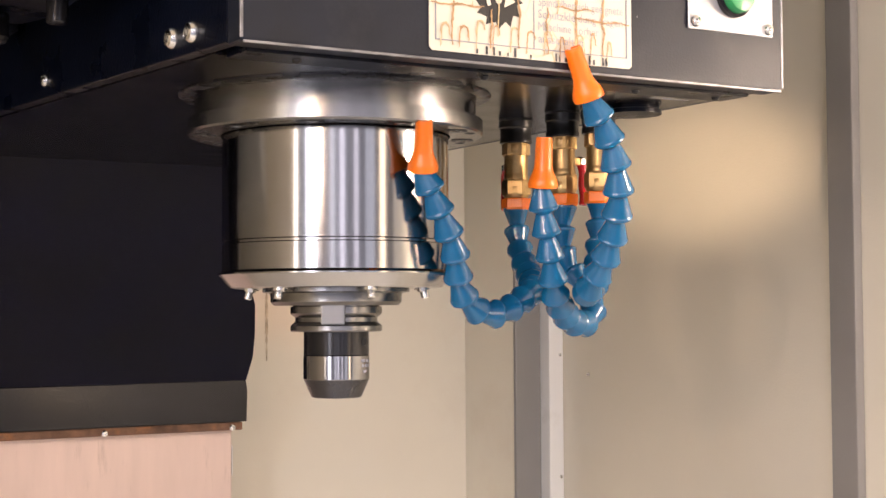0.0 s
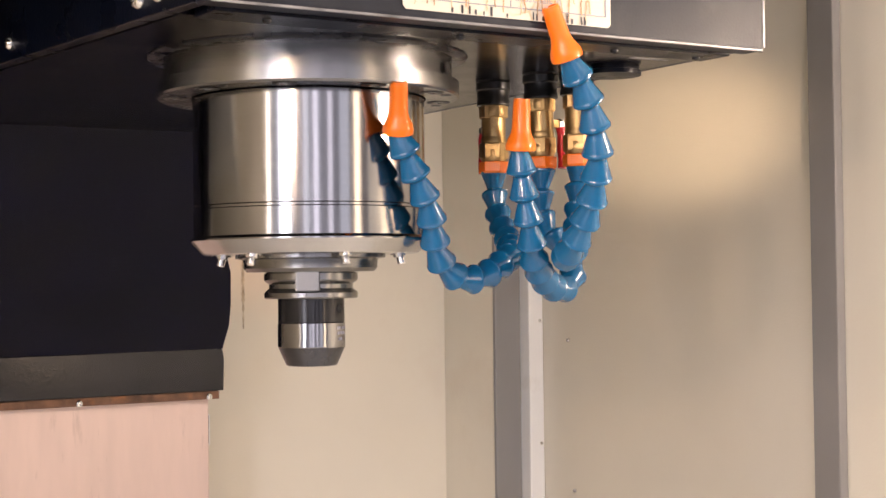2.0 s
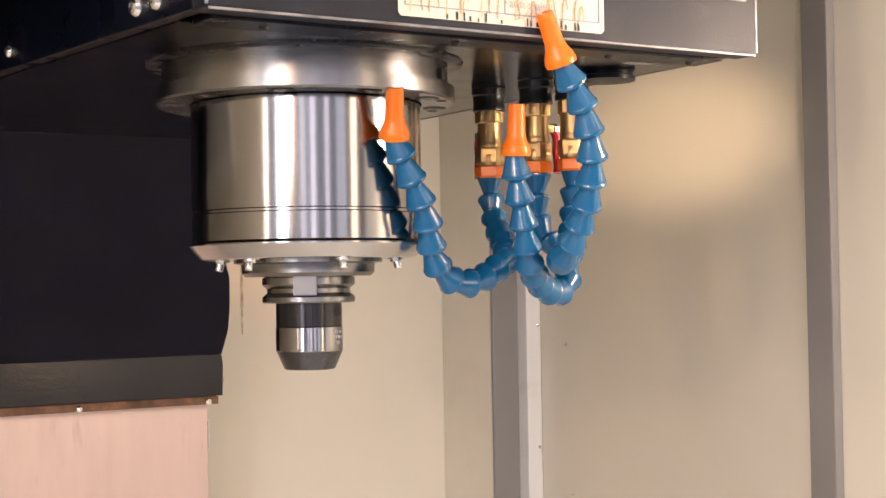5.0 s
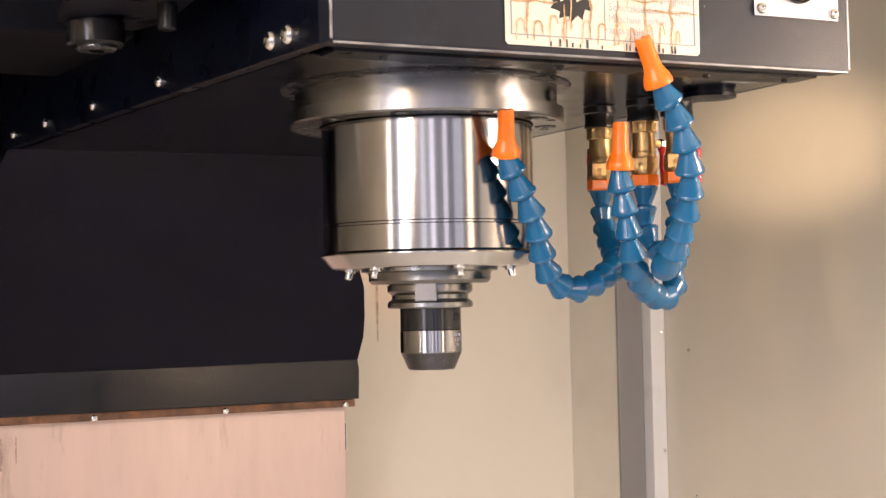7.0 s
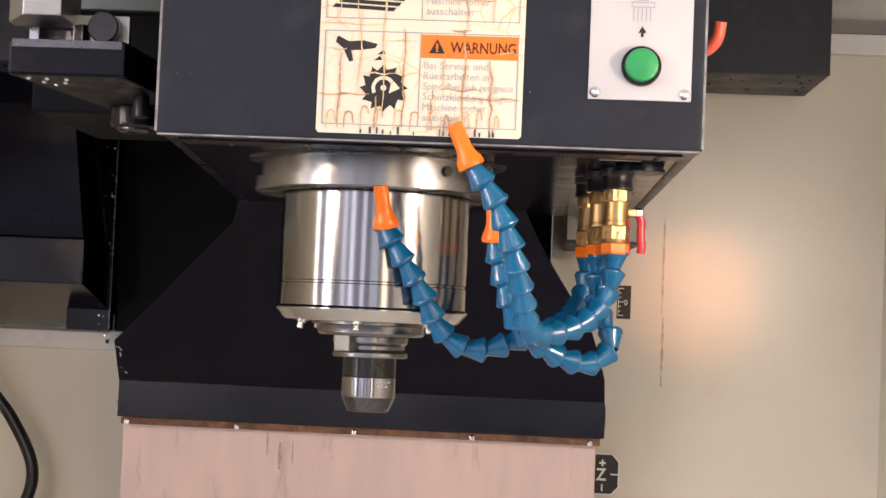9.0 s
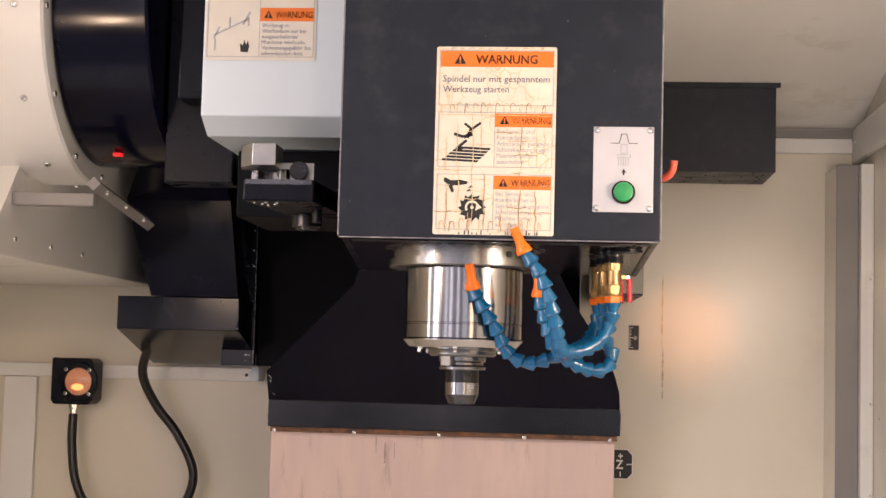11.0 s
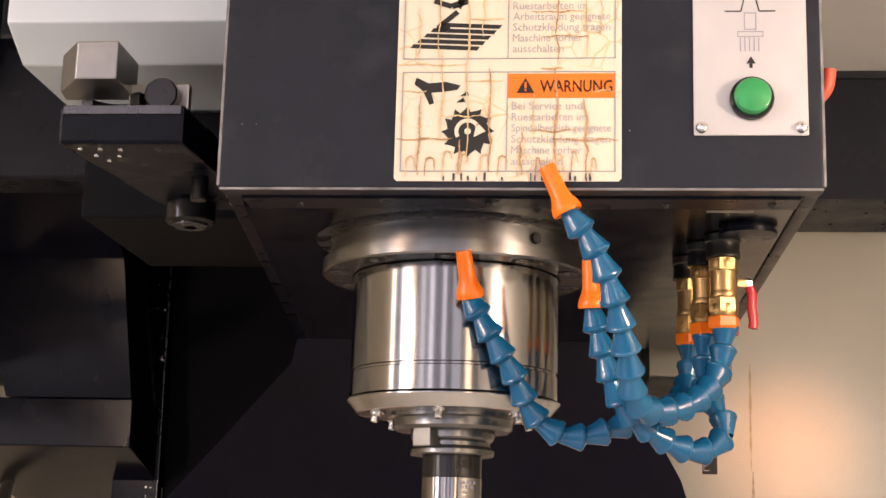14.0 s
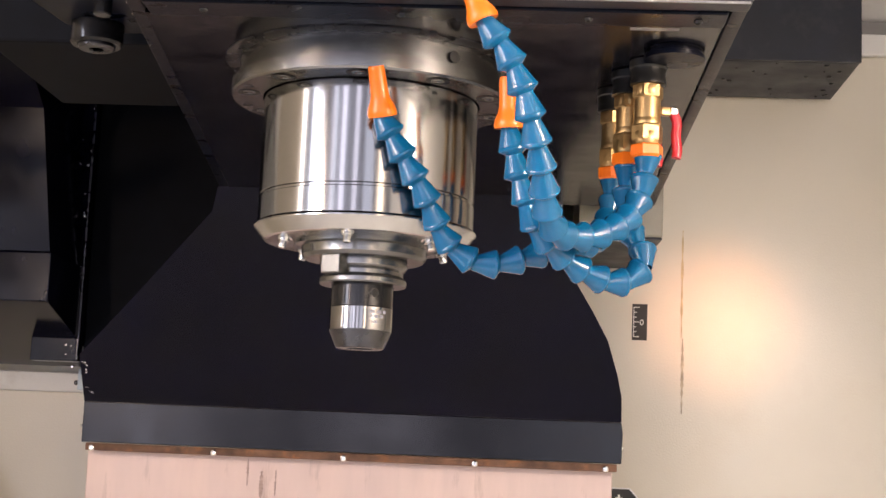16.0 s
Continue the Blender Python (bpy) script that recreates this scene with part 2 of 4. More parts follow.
def box(x0, x1, y0, y1, z0, z1, bevel=0.002, seg=2, bm=None):
    own = bm is None
    bm = bm or bmesh.new()
    r = bmesh.ops.create_cube(bm, size=1, matrix=Matrix.LocRotScale(((x0 + x1) / 2, (y0 + y1) / 2, (z0 + z1) / 2), None, (x1 - x0, y1 - y0, z1 - z0)))
    if bevel:
        edges = list({e for v in r["verts"] for e in v.link_edges})
        bmesh.ops.bevel(bm, geom=edges, offset=bevel, segments=seg, affect="EDGES", profile=0.6)
    return bm


def lathe(profile, steps=48, bm=None, m=None):
    """Turns rows of (radius, height) round z."""
    bm = bm or bmesh.new()
    m = m or Matrix()
    rings = []
    for r, z in profile:
        if r < 1e-6:
            rings.append([bm.verts.new(m @ Vector((0, 0, z)))])
        else:
            rings.append([bm.verts.new(m @ Vector((r * math.cos(a), r * math.sin(a), z))) for a in (2 * math.pi * i / steps for i in range(steps))])
    for p, q in zip(rings, rings[1:]):
        for i in range(steps):
            j = (i + 1) % steps
            if len(p) == 1 and len(q) == 1:
                continue
            if len(p) == 1:
                bm.faces.new((p[0], q[i], q[j]))
            elif len(q) == 1:
                bm.faces.new((p[i], p[j], q[0]))
            else:
                bm.faces.new((p[i], p[j], q[j], q[i]))
    return bm


def prism(outline, axis, a, b, bevel=0.0):
    """Extrudes a closed outline of 2D points along an axis from a to b."""
    bm = bmesh.new()
    order = {"x": lambda u, v, w: (w, u, v), "y": lambda u, v, w: (u, w, v), "z": lambda u, v, w: (u, v, w)}[axis]
    lo = [bm.verts.new(order(u, v, a)) for u, v in outline]
    hi = [bm.verts.new(order(u, v, b)) for u, v in outline]
    bm.faces.new(lo)
    bm.faces.new(hi[::-1])
    for i in range(len(lo)):
        j = (i + 1) % len(lo)
        bm.faces.new((lo[i], hi[i], hi[j], lo[j]))
    if bevel:
        bmesh.ops.bevel(bm, geom=list(bm.edges), offset=bevel, segments=2, affect="EDGES", profile=0.6)
    return bm


def tube(points, radius, steps=14, per=8):
    """A round tube along a smooth curve through the points."""
    pts = [Vector(p) for p in points]
    path = smooth_path(pts, per)
    bm = bmesh.new()
    rings, up = [], Vector((0, 1, 0))
    for i, p in enumerate(path):
        d = (path[min(i + 1, len(path) - 1)] - path[max(i - 1, 0)]).normalized()
        s = d.cross(up)
        s = s.normalized() if s.length > 1e-4 else Vector((1, 0, 0))
        t = s.cross(d).normalized()
        up = t if t.dot(up) >= 0 else -t
        t = up
        s = d.cross(t).normalized()
        rings.append([bm.verts.new(p + radius * (math.cos(a) * s + math.sin(a) * t)) for a in (2 * math.pi * k / steps for k in range(steps))])
    for p, q in zip(rings, rings[1:]):
        for k in range(steps):
            bm.faces.new((p[k], p[(k + 1) % steps], q[(k + 1) % steps], q[k]))
    bm.faces.new(rings[0])
    bm.faces.new(rings[-1][::-1])
    return bm


def smooth_path(pts, per):
    ext = [2 * pts[0] - pts[1], *pts, 2 * pts[-1] - pts[-2]]
    out = []
    for i in range(1, len(ext) - 2):
        a, b, c, d = ext[i - 1 : i + 3]
        for k in range(per):
            u = k / per
            out.append(0.5 * (2 * b + (c - a) * u + (2 * a - 5 * b + 4 * c - d) * u**2 + (3 * b - a - 3 * c + d) * u**3))
    out.append(pts[-1])
    return out


def along(path, step, start=0.0):
    """Places and directions at even steps along a path."""
    out, left = [], start
    for p, q in zip(path, path[1:]):
        d = (q - p).length
        while left <= d:
            out.append((p.lerp(q, left / d), (q - p).normalized()))
            left += step
        left -= d
    return out


def towards(place, way):
    return Matrix.Translation(place) @ Vector(way).to_track_quat("Z", "Y").to_matrix().to_4x4()


def screw_mesh(r=0.004, h=0.003):
    """A button head screw with a hex socket, along z."""
    return mesh_of(lathe([(r, 0), (r, h * 0.4), (r * 0.8, h * 0.85), (r * 0.5, h), (r * 0.45, h), (r * 0.42, h * 0.4), (0, h * 0.4)], 16))


def facing(x, y, z, deg=0.0):
    """A pose whose z points to the front (-y), x to the right."""
    return pose(x, y, z, 90, 0, 0) @ pose(0, 0, 0, 0, 0, deg)


def flat(points, thick=0.0004):
    """A thin flat shape in x, y with its top at z = thick."""
    bm = bmesh.new()
    lo = [bm.verts.new((u, v, 0)) for u, v in points]
    hi = [bm.verts.new((u, v, thick)) for u, v in points]
    bm.faces.new(lo[::-1])
    bm.faces.new(hi)
    for i in range(len(lo)):
        j = (i + 1) % len(lo)
        bm.faces.new((lo[i], lo[j], hi[j], hi[i]))
    return bm


def rect(x0, x1, y0, y1, thick=0.0004):
    return flat([(x0, y0), (x1, y0), (x1, y1), (x0, y1)], thick)


def frame_lines(x0, x1, y0, y1, w=0.0005, thick=0.0009):
    bm = bmesh.new()
    for a, b, c, d in ((x0, x1, y0, y0 + w), (x0, x1, y1 - w, y1), (x0, x0 + w, y0 + w, y1 - w), (x1 - w, x1, y0 + w, y1 - w)):
        box(a, b, c, d, 0, thick, 0, bm=bm)
    return bm


def lettering(text, size, x, y, mat, parent, name="lettering", width=None, z=0.001, bold=0.0, align="LEFT"):
    """Flat letters of Blender's built-in font, as a mesh."""
    cu = bpy.data.curves.new("letters", "FONT")
    cu.body, cu.size, cu.align_x, cu.offset = text, size, align, bold
    cu.resolution_u = 2
    tmp = bpy.data.objects.new("letters", cu)
    scene.collection.objects.link(tmp)
    me = bpy.data.meshes.new_from_object(tmp.evaluated_get(bpy.context.evaluated_depsgraph_get()))
    bpy.data.objects.remove(tmp)
    bpy.data.curves.remove(cu)
    if width and len(me.vertices):
        xs = [v.co.x for v in me.vertices]
        k = width / max(1e-6, max(xs) - min(xs))
        x0 = min(xs)
        for v in me.vertices:
            v.co.x = (v.co.x - x0) * k
    me.materials.clear()
    me.materials.append(mat)
    return part(name, me, mat, parent, m=pose(x, y, z), smooth=0)


def warning_triangle(x, y, s, parent, z=0.001):
    part("triangle", flat([(x - s, y - s * 0.8), (x + s, y - s * 0.8), (x, y + s)], 0.0004), INK, parent, m=pose(0, 0, z), smooth=0)
    bm = rect(x - s * 0.12, x + s * 0.12, y - s * 0.3, y + s * 0.45, 0.0003)
    box(x - s * 0.12, x + s * 0.12, y - s * 0.62, y - s * 0.42, 0, 0.0003, 0, bm=bm)
    part("exclamation_mark", bm, SIGNORANGE, parent, m=pose(0, 0, z + 0.0006), smooth=0)


# ---- the enclosure ----
XR, YB, YR = 0.622, 1.26, 1.0


def structure(name, bm, mat, label, category, smooth=35):
    return tagged(part(name, bm, mat, smooth=smooth), label, category, kind="structure")


structure("wall_rear", box(-1.3, 0.1055, YB, YB + 0.03, 0.3, 2.05, 0), CREAM, "cream painted sheet steel rear wall of the machine", "wall")
structure("wall_rear_right", box(0.106, XR + 0.03, YR, YR + 0.03, 0.3, 2.05, 0), CREAM, "cream painted sheet steel rear wall beside the column", "wall")
structure("wall_right", box(XR, XR + 0.03, -1.0, YR - 0.0005, 0.3, 2.05, 0), CREAM, "cream painted sheet steel side wall", "wall")
structure("wall_left", box(-1.3, -1.27, -0.35, YB, 0.3, 2.05, 0), CREAM, "cream painted sheet steel side wall", "wall")
structure("ceiling", prism([(-0.3, 2.03), (YR, 1.705), (YR, 1.73), (-0.3, 2.055)], "x", 0.2015, XR - 0.0005), LIGHT, "cream painted sheet steel ceiling of the machine", "ceiling")
structure("ceiling_front", box(-1.3, XR + 0.03, -1.0, YB + 0.03, 2.05, 2.08, 0), CREAM, "cream painted upper ceiling sheet", "ceiling")
structure("floor_machine", box(-1.3, XR + 0.03, -1.0, YB + 0.03, 0.27, 0.3, 0), LIGHT, "light grey chip tray floor of the machine", "floor")
structure("floor", box(-4, 4, -4.5, 3, -0.05, 0, 0), CONCRETE, "grey concrete workshop floor", "floor")
# unseen pale sheet, added to throw light up at ceiling and undersides
structure("bounce_sheet", box(-1.25, XR - 0.002, -0.38, YB - 0.002, 0.25, 0.298, 0), LIGHT, "unseen pale sheet added to bounce light upward", "machine bed")
structure("hall_ceiling", box(-4, 4, -4.5, 3, 4.0, 4.1, 0), HALL, "grey workshop ceiling", "ceiling")
structure("hall_wall_rear", box(-4, 4, 3, 3.1, 0, 4, 0), HALL, "grey workshop wall", "wall")
structure("hall_wall_right", box(4, 4.1, -4.5, 3, 0, 4, 0), HALL, "grey workshop wall", "wall")
bm = bmesh.new()
edge = -4.0
for x, w, _, _ in WINDOWS:
    box(edge, x - w / 2, -4.6, -4.4, 0, 4, 0, bm=bm)
    box(x - w / 2, x + w / 2, -4.6, -4.4, 0, 0.9, 0, bm=bm)
    box(x - w / 2, x + w / 2, -4.6, -4.4, 3.5, 4, 0, bm=bm)
    edge = x + w / 2
box(edge, 4.0, -4.6, -4.4, 0, 4, 0, bm=bm)
structure("hall_wall_front", bm, HALLDARK, "dark workshop wall with five window openings", "wall")
bm = bmesh.new()
edge = -4.5
for y, w, _, _ in LEFT_FILL_WINDOWS:
    box(-4.1, -3.9, edge, y - w / 2, 0, 4, 0, bm=bm)
    box(-4.1, -3.9, y - w / 2, y + w / 2, 0, 1.0, 0, bm=bm)
    box(-4.1, -3.9, y - w / 2, y + w / 2, 3.4, 4, 0, bm=bm)
    edge = y + w / 2
box(-4.1, -3.9, edge, 3, 0, 4, 0, bm=bm)
structure("hall_wall_left", bm, HALL, "grey workshop wall with three openings for the added fill windows", "wall")

# posts, rails and strips on the walls
# solid grey strip in place of the shadow left of the corner post
structure("post_shadow_strip", box(0.559, 0.5985, 0.874, 0.880, 0.3, 1.62, 0.002), STRIP, "grey strip drawn for the shadow beside the corner post", "strip")
# added filler block that closes the space behind the shadow strip
structure("shadow_strip_backing", box(0.5595, 0.5985, 0.8805, YR - 0.0005, 0.3, 1.619, 0), CREAM, "cream painted block added behind the shadow strip", "post")
structure("trim_post_corner", box(0.599, 0.6215, 0.855, YR - 0.0005, 0.3, 1.62, 0.002), LIGHT, "pale painted corner post with a dried coolant run", "post")
structure("trim_post_right", box(XR - 0.012, XR - 0.0005, 0.33, 0.366, 0.3, 1.64, 0.002), STRIP, "grey painted vertical joint strip on the side wall", "strip")
structure("trim_rail_rear", box(0.21, XR - 0.0145, YR - 0.012, YR - 0.0005, 1.657, 1.685, 0.002), LIGHT, "pale painted horizontal rail on the rear wall", "rail")
structure("trim_rail_right", box(XR - 0.014, XR - 0.001, -0.9, YR - 0.001, 1.638, 1.703, 0.002), LIGHT, "pale painted horizontal rail on the side wall", "rail")
structure("trim_gap_rear", box(0.21, XR - 0.0145, YR - 0.008, YR - 0.0005, 1.686, 1.703, 0), STRIP, "dark grey gap under the ceiling", "strip")
structure("trim_rail_left", box(-1.27, -0.572, YB - 0.012, YB, 1.198, 1.226, 0.002), LIGHT, "pale painted horizontal rail on the rear wall", "rail")
structure("trim_post_left", box(-1.105, -1.035, YB - 0.014, YB, 0.3, 1.197, 0.002), LIGHT, "pale painted vertical post on the rear wall", "post")
structure("trim_ledge_left", box(-1.27, -0.72, YB - 0.05, YB, 1.43, 1.458, 0.004), LIGHT, "pale painted ledge on the rear wall", "ledge")

SCREW = screw_mesh()


def wall_screw(place, way, mat=BRIGHT, label="small round bright steel screw head", group="screws on the sheet metal", scale=1.0):
    ob = part("screw", SCREW if mat is BRIGHT else SCREW_DARK, mat, m=towards(place, way) @ Matrix.Scale(scale, 4))
    return tagged(ob, label, "screw", group)


SCREW.materials.append(BRIGHT)
SCREW_DARK = SCREW.copy()
SCREW_DARK.materials.clear()
SCREW_DARK.materials.append(RUBBER)
for y in (0.97, 0.565, 0.2, -0.15):
    wall_screw((XR - 0.014, y, 1.675), (-1, 0, 0), scale=1.5)
for z in (1.415, 1.194, 1.035):
    wall_screw((0.616, 0.855, z), (0, -1, 0), scale=0.6)
wall_screw((XR - 0.0005, 0.80, 1.17), (-1, 0, 0), scale=0.7)
wall_screw((XR - 0.0005, 0.79, 0.98), (-1, 0, 0), scale=0.7)
wall_screw((-0.585, YB - 0.012, 1.212), (0, -1, 0), RUBBER, "small dark screw in the pale rail", scale=0.9)
tagged(part("edge_tab", box(-0.569, -0.549, 1.2, 1.258, 1.2, 1.229, 0.001), WHITE), "small white sheet metal tab beside the black column", "tab")


def run_mark(name, x, y, z0, z1, w, mat, seed, label, axis="rear"):
    """A ragged vertical run of dried liquid."""
    rnd = random.Random(seed)
    n = 26
    left, right = [], []
    for i in range(n + 1):
        u = i / n
        half = w * (0.25 + 0.75 * rnd.random()) * (0.5 + 0.5 * math.sin(math.pi * u)) * 0.5
        left.append((-half, z0 + (z1 - z0) * u))
        right.append((half, z0 + (z1 - z0) * u))
    ob = part(name, flat(right + left[::-1], 0.0006), mat, m=facing(x, y, 0) if axis == "rear" else pose(x, y, 0, 90, 0, -90), smooth=0)
    return tagged(ob, label, "stain")


run_mark("coolant_run", 0.262, YR - 0.0002, 1.19, 1.285, 0.005, OLIVE, 3, "dark streak of dried coolant on the cream wall")
run_mark("coolant_run", 0.260, YR - 0.0002, 1.286, 1.423, 0.004, YELLOW, 4, "yellow streak of dried coolant on the cream wall")
run_mark("coolant_run", XR - 0.0008, 0.95, 1.02, 1.62, 0.007, YELLOW, 5, "yellow streak of dried coolant beside the corner post", "right")

for x, z0, z1, w, seed in ((-0.245, 1.062, 1.098, 0.007, 6), (-0.262, 1.08, 1.112, 0.004, 7), (-0.228, 1.07, 1.10, 0.003, 8)):
    run_mark("drip_mark", x, 0.8988, z0, z1, w, SMUDGE, seed, "dark drip mark on the stainless way cover")

# ---- milling head ----
AX, AY = -0.053, 0.177


def head_cover():
    t = thing("head_cover", "dark slate painted sheet metal cover of the milling head", "machine cover")
    front = part("front_panel", box(-0.2, 0.2, 0.0, 0.02, 1.40, 2.04, 0.0025, 3), SLATE, t)
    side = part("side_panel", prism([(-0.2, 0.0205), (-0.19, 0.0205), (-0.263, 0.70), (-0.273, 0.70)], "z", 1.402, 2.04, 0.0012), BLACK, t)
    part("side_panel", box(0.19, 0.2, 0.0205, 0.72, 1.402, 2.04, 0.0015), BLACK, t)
    part("bottom_lip", box(-0.188, 0.188, 0.0205, 0.05, 1.3985, 1.404, 0.0012), BLACK, t)
    # thin pale strips put the bevel highlights and wear into the edge colour
    part("bright_edge", box(-0.1985, 0.1985, -0.0006, 0.0014, 1.3992, 1.4008, 0.0003, 1), EDGE, front, "pale lower edge strip drawn for wear and bevel highlight")
    part("bright_edge", box(0.1988, 0.2006, -0.0004, 0.0016, 1.402, 2.03, 0.0003, 1), EDGE, front, "pale side edge strip drawn for wear and bevel highlight")
    part("bright_edge", box(-0.2006, -0.1988, -0.0004, 0.0016, 1.402, 2.03, 0.0003, 1), EDGE, front, "pale side edge strip drawn for wear and bevel highlight")
    rnd = random.Random(31)
    bm = bmesh.new()
    for k in range(11):
        x, z, r = rnd.uniform(-0.19, 0.19), rnd.uniform(1.41, 1.72), rnd.uniform(0.0002, 0.0005)
        bm.faces.new([bm.verts.new((x + r * math.cos(a), -0.0003, z + r * rnd.uniform(0.6, 1.5) * math.sin(a))) for a in (0, 1.1, 2.2, 3.3, 4.3, 5.3)])
    specks = part("dust_specks", bm, PALEINK, front, smooth=0)
    tagged(specks, "pale dust specks", kind="stuff")
    # bottom plate with a hole for the spindle
    bm = bmesh.new()
    n, r = 64, 0.109
    inner, outer = [], []
    x0, x1, y0, y1 = -0.19, 0.188, 0.0535, 0.72
    for i in range(n):
        a = 2 * math.pi * i / n
        c, s = math.cos(a), math.sin(a)
        inner.append((AX + r * c, AY + r * s))
        k = min((x1 - AX) / c if c > 1e-9 else 9, (x0 - AX) / c if c < -1e-9 else 9, (y1 - AY) / s if s > 1e-9 else 9, (y0 - AY) / s if s < -1e-9 else 9)
        outer.append((AX + k * c, AY + k * s))
    for cx, cy in ((x0, y0), (x1, y0), (x0, y1), (x1, y1)):
        j = min(range(n), key=lambda q: (outer[q][0] - cx) ** 2 + (outer[q][1] - cy) ** 2)
        outer[j] = (cx, cy)
    # the rear of the cover widens to one side
    outer = [(px - 0.107 * (py - 0.02) * max(0, AX - px) / (AX - x0), py) for px, py in outer]
    rows = [[bm.verts.new((*p, z)) for p in ring] for ring, z in ((inner, 1.412), (inner, 1.401), (outer, 1.401), (outer, 1.412))]
    for k in range(4):
        p, q = rows[k], rows[(k + 1) % 4]
        for i in range(n):
            j = (i + 1) % n
            bm.faces.new((p[i], p[j], q[j], q[i]))
    part("bottom_plate", bm, UNDER, t, "glossy black underside plate with a round hole")
    part("clear_tape", rect(0.128, 0.16, 0.05, 0.056, 0.0003), EDGE, t, m=pose(0, 0, 1.3978), smooth=0)
    part("port_disc", lathe([(0, 0), (0.021, 0), (0.021, 0.003), (0.0195, 0.0036), (0.0195, 0.006)], 40), BLACK, t, m=pose(0.163, 0.118, 1.3955))
    for y in (0.06, 0.085, 0.28, 0.43, 0.56, 0.66):
        part("bolt_head", SCREW, BRIGHT, side, m=towards((-0.2 - 0.107 * (y - 0.02), y, 1.414), (-1, -0.1, 0)) @ Matrix.Scale(1.6 if y < 0.1 else 1.1, 4))
    for x in (-0.15, -0.02, 0.1, 0.17):
        part("slot_screw", SCREW_DARK, RUBBER, t, m=towards((x, 0.035, 1.3985), (0, 0, -1)) @ Matrix.Scale(0.7, 4))
    return t


head_cover()


def spindle():
    t = thing("spindle", "polished steel spindle nose under the milling head", "spindle", (AX, AY, 0.0324))
    t.scale = (1, 1, 0.977)
    ring = part("mounting_ring", lathe([(0.085, 1.4075), (0.098, 1.4075), (0.098, 1.3835), (0.1028, 1.383), (0.1028, 1.3735), (0.1016, 1.372), (0.08, 1.372)], 96), BRUSHED, t, "turned steel flange ring with bolt holes")
    part("seat_ring", lathe([(0.0985, 1.407), (0.1085, 1.407), (0.1085, 1.4), (0.1045, 1.399), (0.0985, 1.399)], 96), GREYSTEEL, t, "dark steel seat ring in the cover")
    part("sleeve", lathe([(0.078, 1.3735), (0.0788, 1.371), (0.0788, 1.2975), (0.0778, 1.2968), (0.0778, 1.2952), (0.0788, 1.2945), (0.0788, 1.2765), (0.0812, 1.2745), (0.0812, 1.2735)], 96), CHROME, t, "mirror polished steel sleeve")
    bevel = part("bevel_ring", lathe([(0.0812, 1.2735), (0.0735, 1.2645), (0.071, 1.264), (0.046, 1.264), (0.046, 1.266)], 96), BEVEL, t, "bevelled bright steel lower ring")
    nose = part("nose_plate", lathe([(0.051, 1.2645), (0.051, 1.2615), (0.046, 1.2605), (0.0455, 1.258), (0.0455, 1.2545), (0.043, 1.252), (0.03, 1.252), (0.03, 1.256)], 80), BRUSHED, t)
    hole = mesh_of(lathe([(0.0082, -0.0003), (0.005, -0.0003), (0.005, 0.0004)], 24))
    hole.materials.append(INK)
    cap = mesh_of(lathe([(0.005, 0.0), (0.0047, -0.0004), (0.0029, -0.0004), (0.0027, 0.0001), (0, 0.0001)], 24))
    cap.materials.append(BRUSHED)
    for k in range(10):
        a = radians(18 + 36 * k)
        part("counterbore", hole, INK, ring, m=pose(0.0908 * math.cos(a), 0.0908 * math.sin(a), 1.3719))
        part("cap_bolt", cap, BRUSHED, ring, m=pose(0.0908 * math.cos(a), 0.0908 * math.sin(a), 1.3718))
        b = a + radians(11)
        part("pin_hole", hole, INK, ring, m=pose(0.0955 * math.cos(b), 0.0955 * math.sin(b), 1.3719) @ Matrix.Scale(0.45, 4))
    part("side_hole", lathe([(0, 0.0006), (0.0035, 0.0006), (0.0042, 0)], 20), INK, ring, m=towards((0.1 * math.cos(radians(-50)), 0.1 * math.sin(radians(-50)), 1.389), (math.cos(radians(-50)), math.sin(radians(-50)), 0)))
    nozzle = mesh_of(lathe([(0, 0), (0.0022, 0), (0.0028, 0.0008), (0.0028, 0.0052), (0.0042, 0.0056), (0.0046, 0.0075), (0.0062, 0.0078), (0.0062, 0.0085)], 18))
    nozzle.materials.append(BRIGHT)
    for k in range(6):
        a = radians(-95 + 60 * k)
        part("spray_nozzle", nozzle, BRIGHT, bevel, m=pose(0.0625 * math.cos(a), 0.0625 * math.sin(a), 1.2565) @ pose(0, 0, 0, 14 * math.sin(a), -14 * math.cos(a), 0))
    for k in range(2):
        a = radians(-120 + 180 * k)
        part("drive_key", box(-0.0065, 0.0065, -0.008, 0.008, -0.008, 0.0065, 0.0008), BRUSHED, nose, "bright steel drive key", m=pose(0.0335 * math.cos(a), 0.0335 * math.sin(a), 1.2465, 0, 0, math.degrees(a)))
    return t


spindle()


